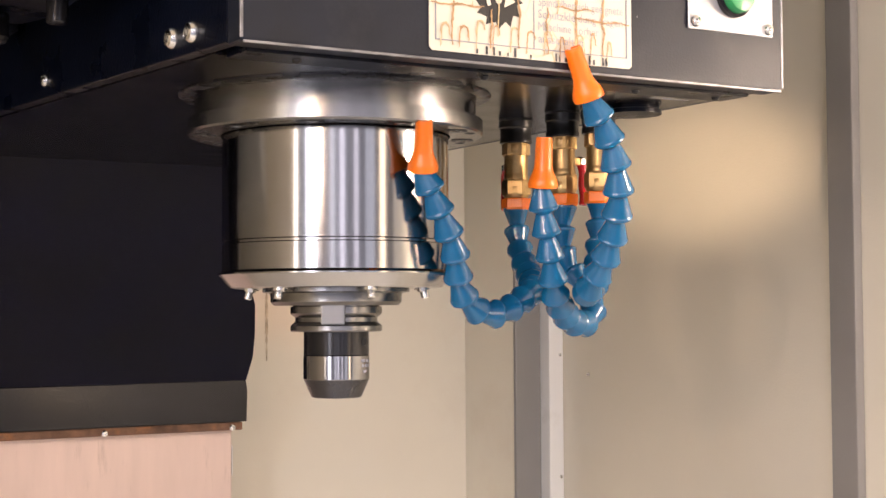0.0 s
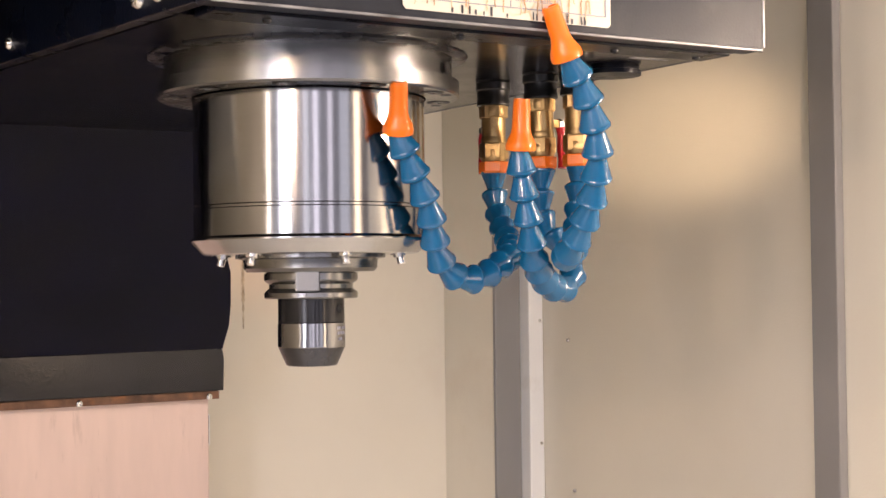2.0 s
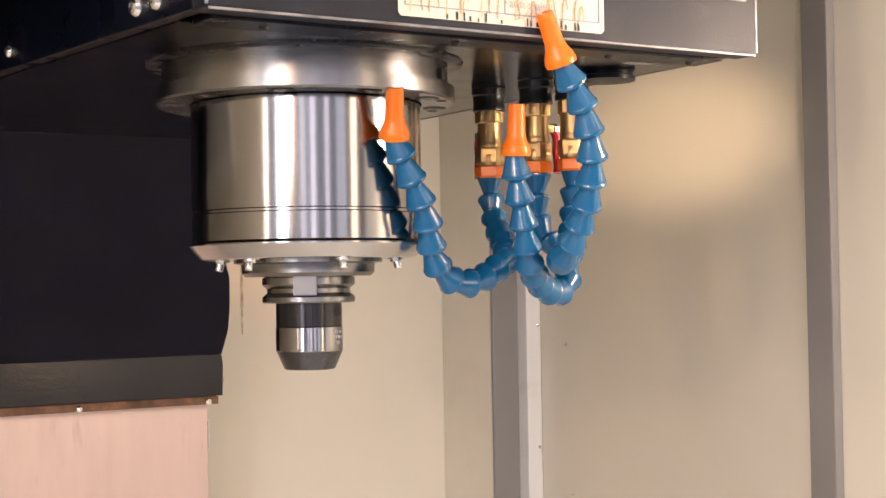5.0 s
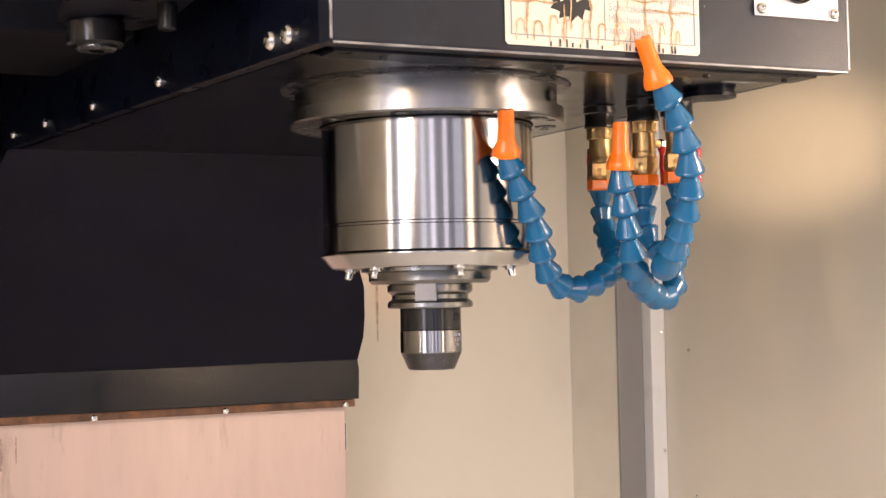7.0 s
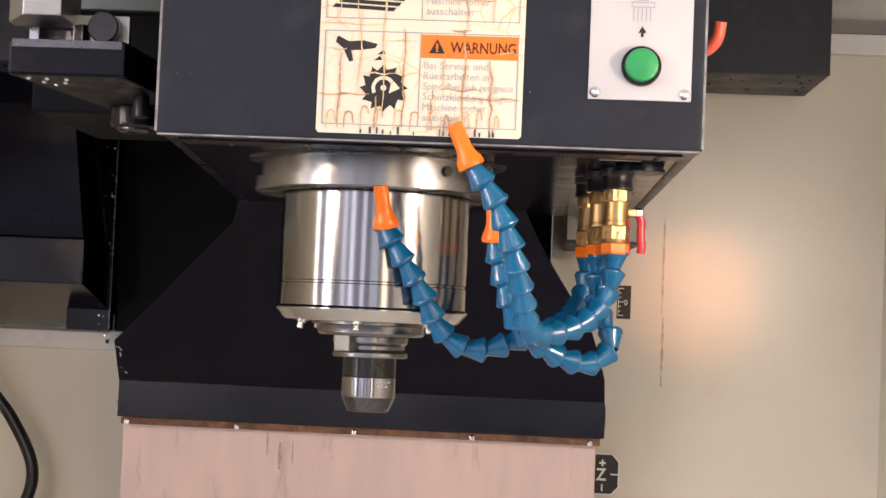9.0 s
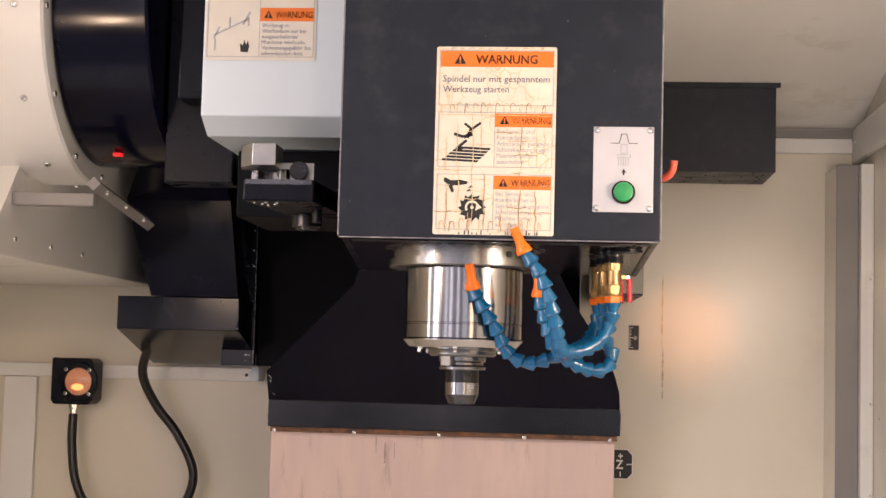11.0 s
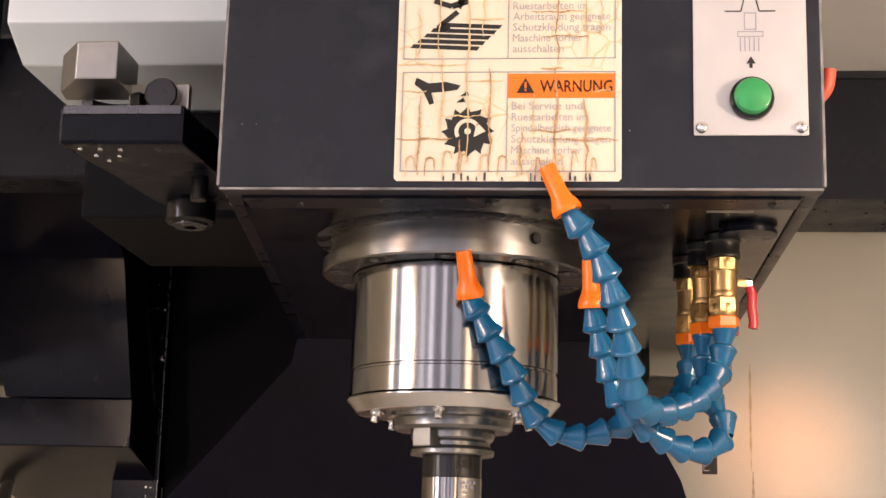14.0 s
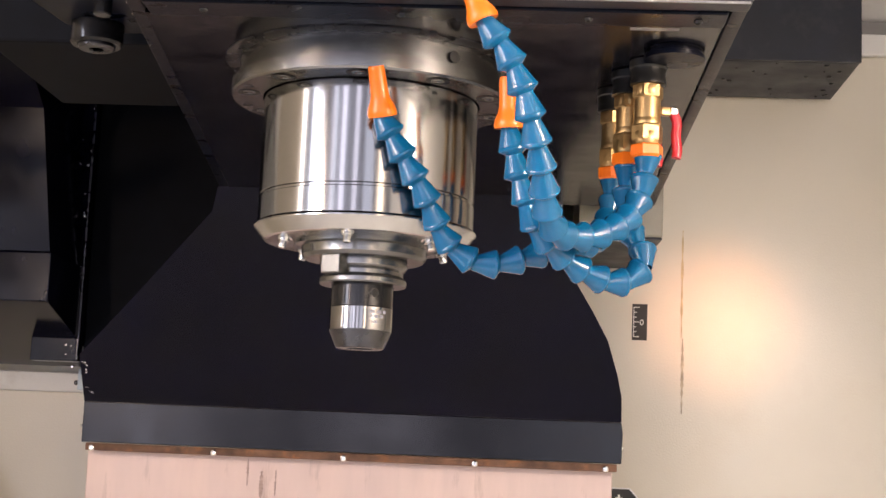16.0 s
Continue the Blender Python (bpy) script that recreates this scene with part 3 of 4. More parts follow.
def tool_holder():
    t = thing("tool_holder", "steel tool holder with black sleeve clamped in the spindle", "tool holder", (AX, AY, 0.0324))
    t.scale = (1, 1, 0.977)
    part("flange", lathe([(0.03, 1.2535), (0.03, 1.2515), (0.0318, 1.251), (0.0318, 1.2465), (0.031, 1.2455), (0.0285, 1.2435), (0.0285, 1.2405), (0.031, 1.2385), (0.0318, 1.2375), (0.0318, 1.2345), (0.031, 1.2335), (0.022, 1.2335)], 64), BRUSHED, t, "grooved steel gripper flange")
    part("black_sleeve", lathe([(0.0226, 1.2336), (0.0226, 1.2172), (0.0222, 1.2166)], 64), DARKSTEEL, t, "blackened steel sleeve")
    part("steel_band", lathe([(0.0222, 1.2166), (0.0229, 1.2164), (0.0229, 1.2002), (0.0227, 1.1996)], 64), CHROME, t)
    part("tapered_nut", lathe([(0.0227, 1.1996), (0.0222, 1.1985), (0.0175, 1.1875), (0.0165, 1.1868), (0.0095, 1.1868), (0.009, 1.1875), (0.0085, 1.195), (0, 1.195)], 64), GREYSTEEL, t, "dark grey tapered clamping nut")
    part("grub_screw_hole", lathe([(0, 0.0007), (0.0025, 0.0007), (0.003, 0)], 16), INK, t, m=towards((0.0226 * math.cos(radians(-60)), 0.0226 * math.sin(radians(-60)), 1.2265), (math.cos(radians(-60)), math.sin(radians(-60)), 0)))
    for k, (z, w) in enumerate(((1.213, 34), (1.2095, 26), (1.2055, 12))):
        bm = bmesh.new()
        n = 10
        lo, hi = [], []
        for i in range(n + 1):
            a = radians(-62 + w * (i / n - 0.2))
            lo.append(bm.verts.new((0.02305 * math.cos(a), 0.02305 * math.sin(a), z - 0.0011)))
            hi.append(bm.verts.new((0.02305 * math.cos(a), 0.02305 * math.sin(a), z + 0.0011)))
        for i in range(n):
            if (i + k) % 4 != 3:
                bm.faces.new((lo[i], lo[i + 1], hi[i + 1], hi[i]))
        part("engraved_line", bm, GREYINK, t)
    return t


tool_holder()

# ---- coolant valves and jointed hoses ----
BEAD = mesh_of(lathe([(0.005, -0.0108), (0.0057, -0.0095), (0.0058, -0.0082), (0.0061, -0.0074), (0.0097, 0.0032), (0.0103, 0.0042), (0.0103, 0.0056), (0.0095, 0.0065), (0.0074, 0.0076), (0.006, 0.0086)], 24), 30)
BEAD.materials.append(BLUE)
NOZZLE = mesh_of(lathe([(0.0045, 0.001), (0.0098, 0.0), (0.0102, 0.0025), (0.0092, 0.0062), (0.0072, 0.0105), (0.0062, 0.0145), (0.0056, 0.032), (0.0052, 0.034), (0.0036, 0.034), (0.0032, 0.028), (0, 0.028)], 28))
NOZZLE.materials.append(ORANGE)
HOSES = {
    "low": ((-0.0400, 0.076, 1.3755), (-0.0350, 0.087, 1.3430), [(-0.032, 0.087, 1.334), (-0.024, 0.089, 1.32), (-0.015, 0.092, 1.305), (-0.006, 0.097, 1.29), (0.001, 0.104, 1.275), (0.009, 0.111, 1.26), (0.021, 0.116, 1.249), (0.036, 0.12, 1.244), (0.052, 0.124, 1.246), (0.068, 0.131, 1.252), (0.083, 0.14, 1.258), (0.098, 0.156, 1.263), (0.112, 0.18, 1.272), (0.122, 0.205, 1.288), (0.127, 0.219, 1.306), (0.128, 0.222, 1.324)]),
    "tall": ((0.0225, -0.004, 1.409), (0.0345, -0.002, 1.3835), [(0.040, -0.001, 1.376), (0.050, 0.001, 1.362), (0.058, 0.004, 1.346), (0.064, 0.008, 1.329), (0.069, 0.016, 1.311), (0.073, 0.027, 1.294), (0.076, 0.04, 1.279), (0.079, 0.055, 1.266), (0.086, 0.072, 1.26), (0.097, 0.086, 1.26), (0.11, 0.098, 1.263), (0.124, 0.112, 1.271), (0.136, 0.127, 1.284), (0.144, 0.136, 1.302), (0.147, 0.139, 1.325)]),
    "looped": ((0.049, 0.069, 1.366), (0.051, 0.074, 1.334), [(0.053, 0.077, 1.323), (0.057, 0.08, 1.306), (0.062, 0.083, 1.289), (0.068, 0.088, 1.272), (0.078, 0.099, 1.258), (0.097, 0.116, 1.245), (0.113, 0.127, 1.238), (0.129, 0.136, 1.236), (0.142, 0.143, 1.243), (0.147, 0.149, 1.257), (0.141, 0.157, 1.271), (0.136, 0.166, 1.285), (0.135, 0.17, 1.303), (0.136, 0.17, 1.322)]),
}
LABELS = {"low": "blue jointed coolant hose with orange nozzle bent under the spindle", "tall": "blue jointed coolant hose with orange nozzle raised to the cover", "looped": "blue jointed coolant hose with orange nozzle and a low loop"}
for key, (tip, root, pts) in HOSES.items():
    pts = [(x, y, z + 0.033 * (1.40 - z)) for x, y, z in pts]
    t = thing("coolant_hose", LABELS[key], "coolant hose", pts[-1], "coolant hoses under the head")
    away = Vector(pts[-1])
    d = Vector(tip) - Vector(root)
    part("nozzle", NOZZLE, ORANGE, t, "orange plastic nozzle", m=towards(Vector(root) - away, d))
    path = smooth_path([Vector(p) for p in pts], 10)
    total = sum((b - a).length for a, b in zip(path, path[1:]))
    step = total / round(total / 0.0172)
    for p, w in along(path, step * 0.9999):
        part("hose_segment", BEAD, BLUE, t, m=towards(p - away, w))


def valve(x, y, lever_turn, label):
    t = thing("ball_valve", label, "valve", (x, y, 1.40), "ball valves under the head")
    part("threaded_fitting", lathe([(0, 0.0), (0.0135, 0), (0.0135, -0.005), (0.0125, -0.006), (0.0122, -0.0125), (0.0128, -0.0135), (0.0128, -0.0171), (0, -0.0171)], 28), RUBBER, t, "black plastic fitting")
    part("body", lathe([(0, -0.0172), (0.0104, -0.0172), (0.0112, -0.0191), (0.0112, -0.0247), (0.0103, -0.0262), (0.0103, -0.0416), (0.0108, -0.0435), (0.0108, -0.0460), (0.0100, -0.0479), (0.0100, -0.0498), (0.0112, -0.0516), (0.0112, -0.0585), (0.0104, -0.0604), (0, -0.0604)], 24), BRASS, t, "brass valve body", m=Matrix.Diagonal((0.9, 0.9, 1, 1)))
    part("hex_nut", lathe([(0.0108, -0.0455), (0.0122, -0.0462), (0.0126, -0.0475), (0.0126, -0.0568), (0.0122, -0.058), (0.0108, -0.0585)], 6), BRASS, t, smooth=20, m=Matrix.Diagonal((0.9, 0.9, 1, 1)))
    part("top_nut", lathe([(0.0104, -0.0175), (0.0124, -0.0178), (0.0124, -0.0262), (0.0112, -0.0272)], 6), BRASS, t, smooth=20, m=Matrix.Diagonal((0.9, 0.9, 1, 1)))
    part("hex_collar", lathe([(0, -0.0606), (0.0114, -0.0606), (0.0118, -0.0615), (0.0118, -0.068), (0.0106, -0.0695), (0, -0.0695)], 6), ORANGE, t, "orange plastic collar", smooth=20)
    lev = part("lever", box(0.009, 0.0165, -0.003, 0.003, -0.038, -0.032, 0.001), BRASS, t)
    part("spindle_nut", lathe([(0.0042, 0), (0.0042, 0.004), (0.003, 0.005), (0, 0.005)], 6), BRIGHT, lev, m=pose(0.0165, 0, -0.035, 0, 90, 0), smooth=20)
    bm = tube([(0.0195, 0, -0.037), (0.0215, 0, -0.043), (0.021, 0, -0.052), (0.0222, 0, -0.062), (0.0215, 0, -0.068)], 0.0036, 12, 6)
    part("handle_sleeve", bm, RED, lev, "red vinyl handle sleeve", m=pose(0, 0, 0, 0, 0, 0))
    t.rotation_euler = (0, 0, radians(lever_turn))
    return t


valve(0.147, 0.139, 12, "brass ball valve with red lever and black fitting")
valve(0.136, 0.170, 8, "brass ball valve with red lever and black fitting")
valve(0.128, 0.222, 80, "brass ball valve with its lever turned away")

# ---- column, way cover and housings ----


def way_apron():
    t = thing("way_apron", "glossy black bent sheet metal apron on the machine column", "machine cover")
    YA = 0.875
    flange = part("lower_flange", prism([(-0.46, 1.124), (0.181, 1.124), (0.182, 1.16), (0.180, 1.172), (-0.46, 1.172)], "y", YA, YA + 0.006, 0.001), UNDER, t)
    bm = bmesh.new()
    rows = []
    # the sheet leans out to the front; one edge is cut back, the other curves in
    for z, xl, xr in ((1.1722, -0.46, 0.180), (1.20, -0.458, 0.178), (1.225, -0.456, 0.171), (1.26, -0.415, 0.158), (1.29, -0.38, 0.139), (1.32, -0.346, 0.118), (1.35, -0.312, 0.098), (1.377, -0.281, 0.082), (1.401, -0.272, 0.07)):
        y = YA - 0.874 * (z - 1.1722)
        rows.append([bm.verts.new((x, y + dy, z)) for dy in (0, 0.005) for x in (xl, xr)])
    for p, q in zip(rows, rows[1:]):
        for a, b in ((0, 1), (1, 3), (3, 2), (2, 0)):
            bm.faces.new((p[a], p[b], q[b], q[a]))
    bm.faces.new([rows[0][k] for k in (0, 1, 3, 2)])
    bm.faces.new([rows[-1][k] for k in (2, 3, 1, 0)])
    part("sloped_sheet", bm, GLOSS, t, smooth=12)
    edge_strip = part("rusty_edge", box(-0.455, 0.176, YA + 0.001, YA + 0.024, 1.1145, 1.1235, 0.001), RUST, t, "rust-brown lower edge strip")
    for x in (-0.447, -0.300, -0.145, 0.010, 0.163):
        part("screw", SCREW, BRIGHT, edge_strip, m=towards((x, YA + 0.001, 1.1175), (0, -1, 0)) @ Matrix.Scale(1.05, 4))
    rnd = random.Random(77)
    for k in range(14):
        z = 1.18 + 0.045 * rnd.random()
        part("coolant_drop", SCREW, BRIGHT, t, m=towards((-0.455 + rnd.uniform(0, 0.008), YA - 0.874 * (z - 1.1722) - 0.0003, z), (0, -0.753, -0.658)) @ Matrix.Scale(rnd.uniform(0.12, 0.4), 4))
    part("edge_rivet", SCREW, BRIGHT, flange, m=towards((0.181, YA + 0.003, 1.142), (1, 0, 0)) @ Matrix.Scale(0.8, 4))
    part("edge_rivet", SCREW, BRIGHT, flange, m=towards((-0.46, YA + 0.003, 1.142), (-1, 0, 0)) @ Matrix.Scale(0.8, 4))
    return t


way_apron()


def way_cover():
    t = thing("way_cover", "scratched pinkish stainless steel way cover below the apron", "machine cover")
    part("sheet", box(-0.458, 0.172, 0.899, 0.909, 0.3, 1.119, 0.0015), WAY, t)
    part("side_fold", box(0.1635, 0.1725, 0.9095, 0.998, 0.3, 1.115, 0.001), WAY, t)
    return t


way_cover()


def column():
    t = thing("machine_column", "black painted machine column behind the head", "machine column")
    part("body", box(-0.5345, 0.1055, 1.10, 1.258, 1.232, 2.04, 0.003), MATTE, t)
    part("saddle", box(-0.19, 0.10, 0.722, 1.0995, 1.43, 2.04, 0.003), MATTE, t)
    part("side_panel", box(-0.60, -0.535, 1.08, 1.0995, 1.232, 2.04, 0.001), GLOSS, t)
    part("bright_edge", box(-0.5365, -0.5345, 1.0765, 1.0795, 1.235, 1.66, 0.0004), GREYSTEEL, t, "worn bright metal edge")
    rnd = random.Random(21)
    for k in range(22):
        part("coolant_drop", SCREW, BRIGHT, t, m=towards((rnd.uniform(-0.555, -0.538), 1.08, rnd.uniform(1.24, 1.62)), (0, -1, 0)) @ Matrix.Scale(rnd.uniform(0.18, 0.42), 4))
    for z in (1.225, 1.29, 1.36, 1.43, 1.50):
        part("bolt_head", SCREW, BRIGHT, t, m=towards((-0.541, 1.08, z), (0, -1, 0)) @ Matrix.Scale(0.6, 4))
    return t


column()


def valve_housing():
    t = thing("junction_box", "sheet metal box behind the valves, coloured with the wall's reflection", "housing")
    # the sides carry the wall's reflection in their colour, the underside stays dark
    part("body", prism([(0.12, 0.757), (0.2135, 0.757), (0.203, 0.998), (0.12, 0.998)], "z", 1.3745, 1.70, 0.002), BOXSHEEN, t)
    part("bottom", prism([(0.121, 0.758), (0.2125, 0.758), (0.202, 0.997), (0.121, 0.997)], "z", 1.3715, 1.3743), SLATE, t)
    return t


valve_housing()


def cable_housing():
    t = thing("cable_housing", "black sheet metal housing under the machine ceiling", "housing")
    part("front", box(0.214, 0.443, 0.81, 0.816, 1.596, 1.7505, 0.001), SLATE, t)
    part("underside", box(0.214, 0.442, 0.8165, 0.985, 1.596, 1.601, 0.001), SLATE, t, "dark underside speckled with drips")
    part("side", prism([(0.8165, 1.6015), (0.985, 1.6015), (0.985, 1.707), (0.8165, 1.749)], "x", 0.437, 0.443), SLATE, t)
    part("folded_rim", prism([(0.806, 1.746), (0.8095, 1.746), (0.8095, 1.752), (0.802, 1.754)], "x", 0.215, 0.45), SLATE, t)
    rnd = random.Random(5)
    drop = mesh_of(lathe([(0.0022, 0.0005), (0.0018, -0.0008), (0, -0.0014)], 10))
    drop.materials.append(RUBBER)
    for k in range(34):
        part("drip", drop, RUBBER, t, m=pose(rnd.uniform(0.23, 0.435), rnd.uniform(0.82, 0.98), 1.5955) @ Matrix.Scale(rnd.uniform(0.5, 1.6), 4))
    return t


cable_housing()
tg = thing("shut_off_lever", "faded red vinyl covered lever beside the head cover", "lever")
part("grip", tube([(0.202, 0.11, 1.492), (0.212, 0.105, 1.494), (0.219, 0.10, 1.502), (0.221, 0.098, 1.515)], 0.005, 12, 6), SALMON, tg)
part("stem", box(0.198, 0.206, 0.106, 0.114, 1.488, 1.496, 0.001), BRASS, tg)

# ---- stickers and the push-button plate ----


def spindle_sticker():
    t = thing("warning_sticker", "yellowed cracked warning sticker on the head cover", "sticker", (-0.081, -0.0004, 1.405))
    t.rotation_euler = (radians(90), 0, 0)
    W, H = 0.150, 0.236
    bm = flat([(0.002, 0), (W - 0.002, 0), (W, 0.002), (W, H - 0.002), (W - 0.002, H), (0.002, H), (0, H - 0.002), (0, 0.002)], 0.0006)
    part("paper", bm, PAPER, t, smooth=0)
    z = 0.0007

    def band(x0, x1, y0, y1, mat=SIGNORANGE, name="orange_band"):
        part(name, rect(x0, x1, y0, y1, 0.0003), mat, t, m=pose(0, 0, z), smooth=0)

    band(0.005, 0.146, 0.2105, 0.2305)
    lettering("WARNUNG", 0.0155, 0.049, 0.2150, INK, t, width=0.077, bold=0.0003)
    warning_triangle(0.0295, 0.2200, 0.0072, t, 0.0012)
    part("border", frame_lines(0.004, 0.1465, 0.162, 0.2315), GREYINK, t, m=pose(0, 0, 0.0004), smooth=0)
    lettering("Spindel nur mit gespanntem", 0.0118, 0.0085, 0.1915, BLUEINK, t, width=0.133)
    lettering("Werkzeug starten", 0.0118, 0.0085, 0.1785, BLUEINK, t, width=0.0825)
    for top, words in ((0.1535, ("Bei Service und", "Ruestarbeiten im", "Arbeitsraum geeignete", "Schutzkleidung tragen", "Maschine vorher", "ausschalten")), (0.0755, ("Bei Service und", "Ruestarbeiten im", "Spindelbereich geeignete", "Schutzkleidung tragen", "Maschine vorher", "ausschalten"))):
        part("border", frame_lines(0.004, 0.146, top - 0.069, top), GREYINK, t, m=pose(0, 0, 0.0004), smooth=0)
        part("divider", rect(0.0742, 0.0747, top - 0.0685, top - 0.0005, 0.0004), GREYINK, t, m=pose(0, 0, z), smooth=0)
        band(0.0747, 0.1455, top - 0.0185, top - 0.0015)
        lettering("WARNUNG", 0.0115, 0.096, top - 0.0142, INK, t, width=0.048, bold=0.0002)
        warning_triangle(0.0865, top - 0.0104, 0.0058, t, 0.0012)
        for i, w in enumerate(words):
            lettering(w, 0.0078, 0.0775, top - 0.0265 - 0.0076 * i, PALEINK, t, width=min(0.0655, 0.0031 * len(w)))
    # slatted grid drawing and plain slanted bars above it
    for i in range(5):
        y0 = 0.0925 + 0.0038 * i
        part("grid_bar", flat([(0.0085 + 0.0045 * i, y0), (0.0535 + 0.0037 * i, y0 - 0.002), (0.0555 + 0.0037 * i, y0 + 0.0007), (0.0105 + 0.0045 * i, y0 + 0.0027)], 0.0003), INK, t, m=pose(0, 0, z), smooth=0)
    for a, b, w in (((0.024, 0.126), (0.036, 0.122), 0.0036), ((0.036, 0.122), (0.047, 0.126), 0.0044), ((0.040, 0.121), (0.046, 0.133), 0.0044), ((0.046, 0.132), (0.057, 0.140), 0.003), ((0.046, 0.132), (0.037, 0.139), 0.003), ((0.028, 0.108), (0.040, 0.118), 0.0034), ((0.026, 0.107), (0.035, 0.107), 0.0032)):
        va, vb = Vector(a), Vector(b)
        s = (vb - va).normalized().orthogonal() * w / 2
        part("drawn_bar", flat([tuple(va - s), tuple(vb - s), tuple(vb + s), tuple(va + s)], 0.0003), INK, t, m=pose(0, 0, z), smooth=0)
    # toothed cutter drawing
    pts = []
    for i in range(12):
        a = -2 * math.pi * i / 12
        pts += [(0.0485 + 0.0178 * math.cos(a), 0.034 + 0.0178 * math.sin(a)), (0.0485 + 0.0135 * math.cos(a - 0.12), 0.034 + 0.0135 * math.sin(a - 0.12)), (0.0485 + 0.0155 * math.cos(a - 0.4), 0.034 + 0.0155 * math.sin(a - 0.4))]
    part("cutter_drawing", flat(pts[::-1], 0.0003), INK, t, m=pose(0, 0, z), smooth=0)
    arc = [(0.0485 + r * math.cos(a), 0.034 + r * math.sin(a)) for r, rng in ((0.0088, range(0, 13)), (0.0062, range(12, -1, -1))) for a in (radians(30 + 15 * k) for k in rng)]
    part("arrow_drawing", flat(arc, 0.0003), PAPER, t, m=pose(0, 0, z + 0.0004), smooth=0)
    part("arrow_drawing", flat([(0.0525, 0.030), (0.0605, 0.034), (0.0545, 0.0405)], 0.0003), PAPER, t, m=pose(0, 0, z + 0.0004), smooth=0)
    part("hub_drawing", flat([(0.0485 + 0.0022 * math.cos(k), 0.034 + 0.0022 * math.sin(k)) for k in np.linspace(0, 6.0, 12)], 0.0003), PAPER, t, m=pose(0, 0, z + 0.0004), smooth=0)
    part("drawn_shape", flat([(0.0135, 0.0715), (0.012, 0.067), (0.018, 0.062), (0.0225, 0.0525), (0.0255, 0.0535), (0.0235, 0.061), (0.031, 0.0615), (0.041, 0.063), (0.043, 0.066), (0.033, 0.0685), (0.022, 0.0675)], 0.0003), INK, t, m=pose(0, 0, z), smooth=0)
    for q in ((0.043, 0.0585), (0.0405, 0.054)):
        part("drawn_shape", flat([q, (q[0] + 0.006, q[1] + 0.0005), (q[0] + 0.0045, q[1] + 0.0035)], 0.0003), INK, t, m=pose(0, 0, z), smooth=0)
    # crazing of the paper: long wandering cracks, and rows of narrow arches along the lower edges
    rnd = random.Random(12)

    def crack(points, w, mat):
        path = smooth_path([Vector((px, py, 0)) for px, py in points], 5)
        left, right = [], []
        for i, p in enumerate(path):
            d = (path[min(i + 1, len(path) - 1)] - path[max(i - 1, 0)]).normalized()
            half = w * rnd.uniform(0.25, 0.75) * (0.4 + 0.6 * math.sin(math.pi * (i + 1) / (len(path) + 1)))
            q = p + Vector((rnd.uniform(-1, 1), rnd.uniform(-1, 1), 0)) * 0.0003
            left.append((q.x - d.y * half, q.y + d.x * half))
            right.append((q.x + d.y * half, q.y - d.x * half))
        part("crack", flat(right + left[::-1], 0.0003), mat, t, m=pose(0, 0, z + 0.0004), smooth=0)

    def wander(x, y, dx, dy, steps, w, mat):
        pts = [(x + dx * k / steps + rnd.uniform(-0.0011, 0.0011) * (k > 0), y + dy * k / steps + rnd.uniform(-0.0009, 0.0009) * (k > 0)) for k in range(steps + 1)]
        crack([(min(max(px, 0.001), W - 0.001), min(max(py, 0.001), H - 0.001)) for px, py in pts], w, mat)

    for x, y, h, w, mat in ((0.016, 0.004, 0.056, 0.0013, CRACK), (0.0425, 0.004, 0.024, 0.0013, CRACK), (0.048, 0.012, 0.142, 0.0011, TAN), (0.063, 0.006, 0.072, 0.0012, CRACK), (0.030, 0.028, 0.062, 0.0009, TAN), (0.0845, 0.004, 0.03, 0.0012, CRACK), (0.107, 0.004, 0.074, 0.0014, CRACK), (0.1075, 0.08, 0.078, 0.0009, CRACK), (0.127, 0.006, 0.05, 0.0014, CRACK), (0.127, 0.085, 0.05, 0.0009, TAN), (0.028, 0.085, 0.06, 0.0009, TAN), (0.015, 0.082, 0.04, 0.0008, TAN), (0.058, 0.1, 0.05, 0.0008, TAN), (0.092, 0.03, 0.03, 0.0009, TAN), (0.136, 0.1, 0.035, 0.0008, TAN)):
        wander(x, y, rnd.uniform(-0.001, 0.001), h, 7, w, mat)
    for x, y, d, w, mat in ((0.001, 0.0285, 0.037, 0.0012, CRACK), (0.105, 0.0285, 0.042, 0.0012, CRACK), (0.09, 0.034, 0.03, 0.0009, CRACK), (0.03, 0.045, 0.03, 0.0008, TAN), (0.048, 0.069, 0.024, 0.0009, TAN), (0.001, 0.0805, 0.045, 0.0009, TAN), (0.097, 0.0775, 0.014, 0.0012, CRACK), (0.048, 0.112, 0.025, 0.0009, TAN), (0.075, 0.128, 0.03, 0.001, CRACK), (0.09, 0.118, 0.034, 0.0009, CRACK), (0.035, 0.129, 0.016, 0.0009, TAN), (0.098, 0.1, 0.03, 0.0008, CRACK), (0.13, 0.062, 0.018, 0.0008, TAN), (0.001, 0.062, 0.02, 0.0008, TAN), (0.006, 0.150, 0.137, 0.0008, TAN)):
        wander(x, y, d, rnd.uniform(-0.001, 0.001), 5, w, mat)
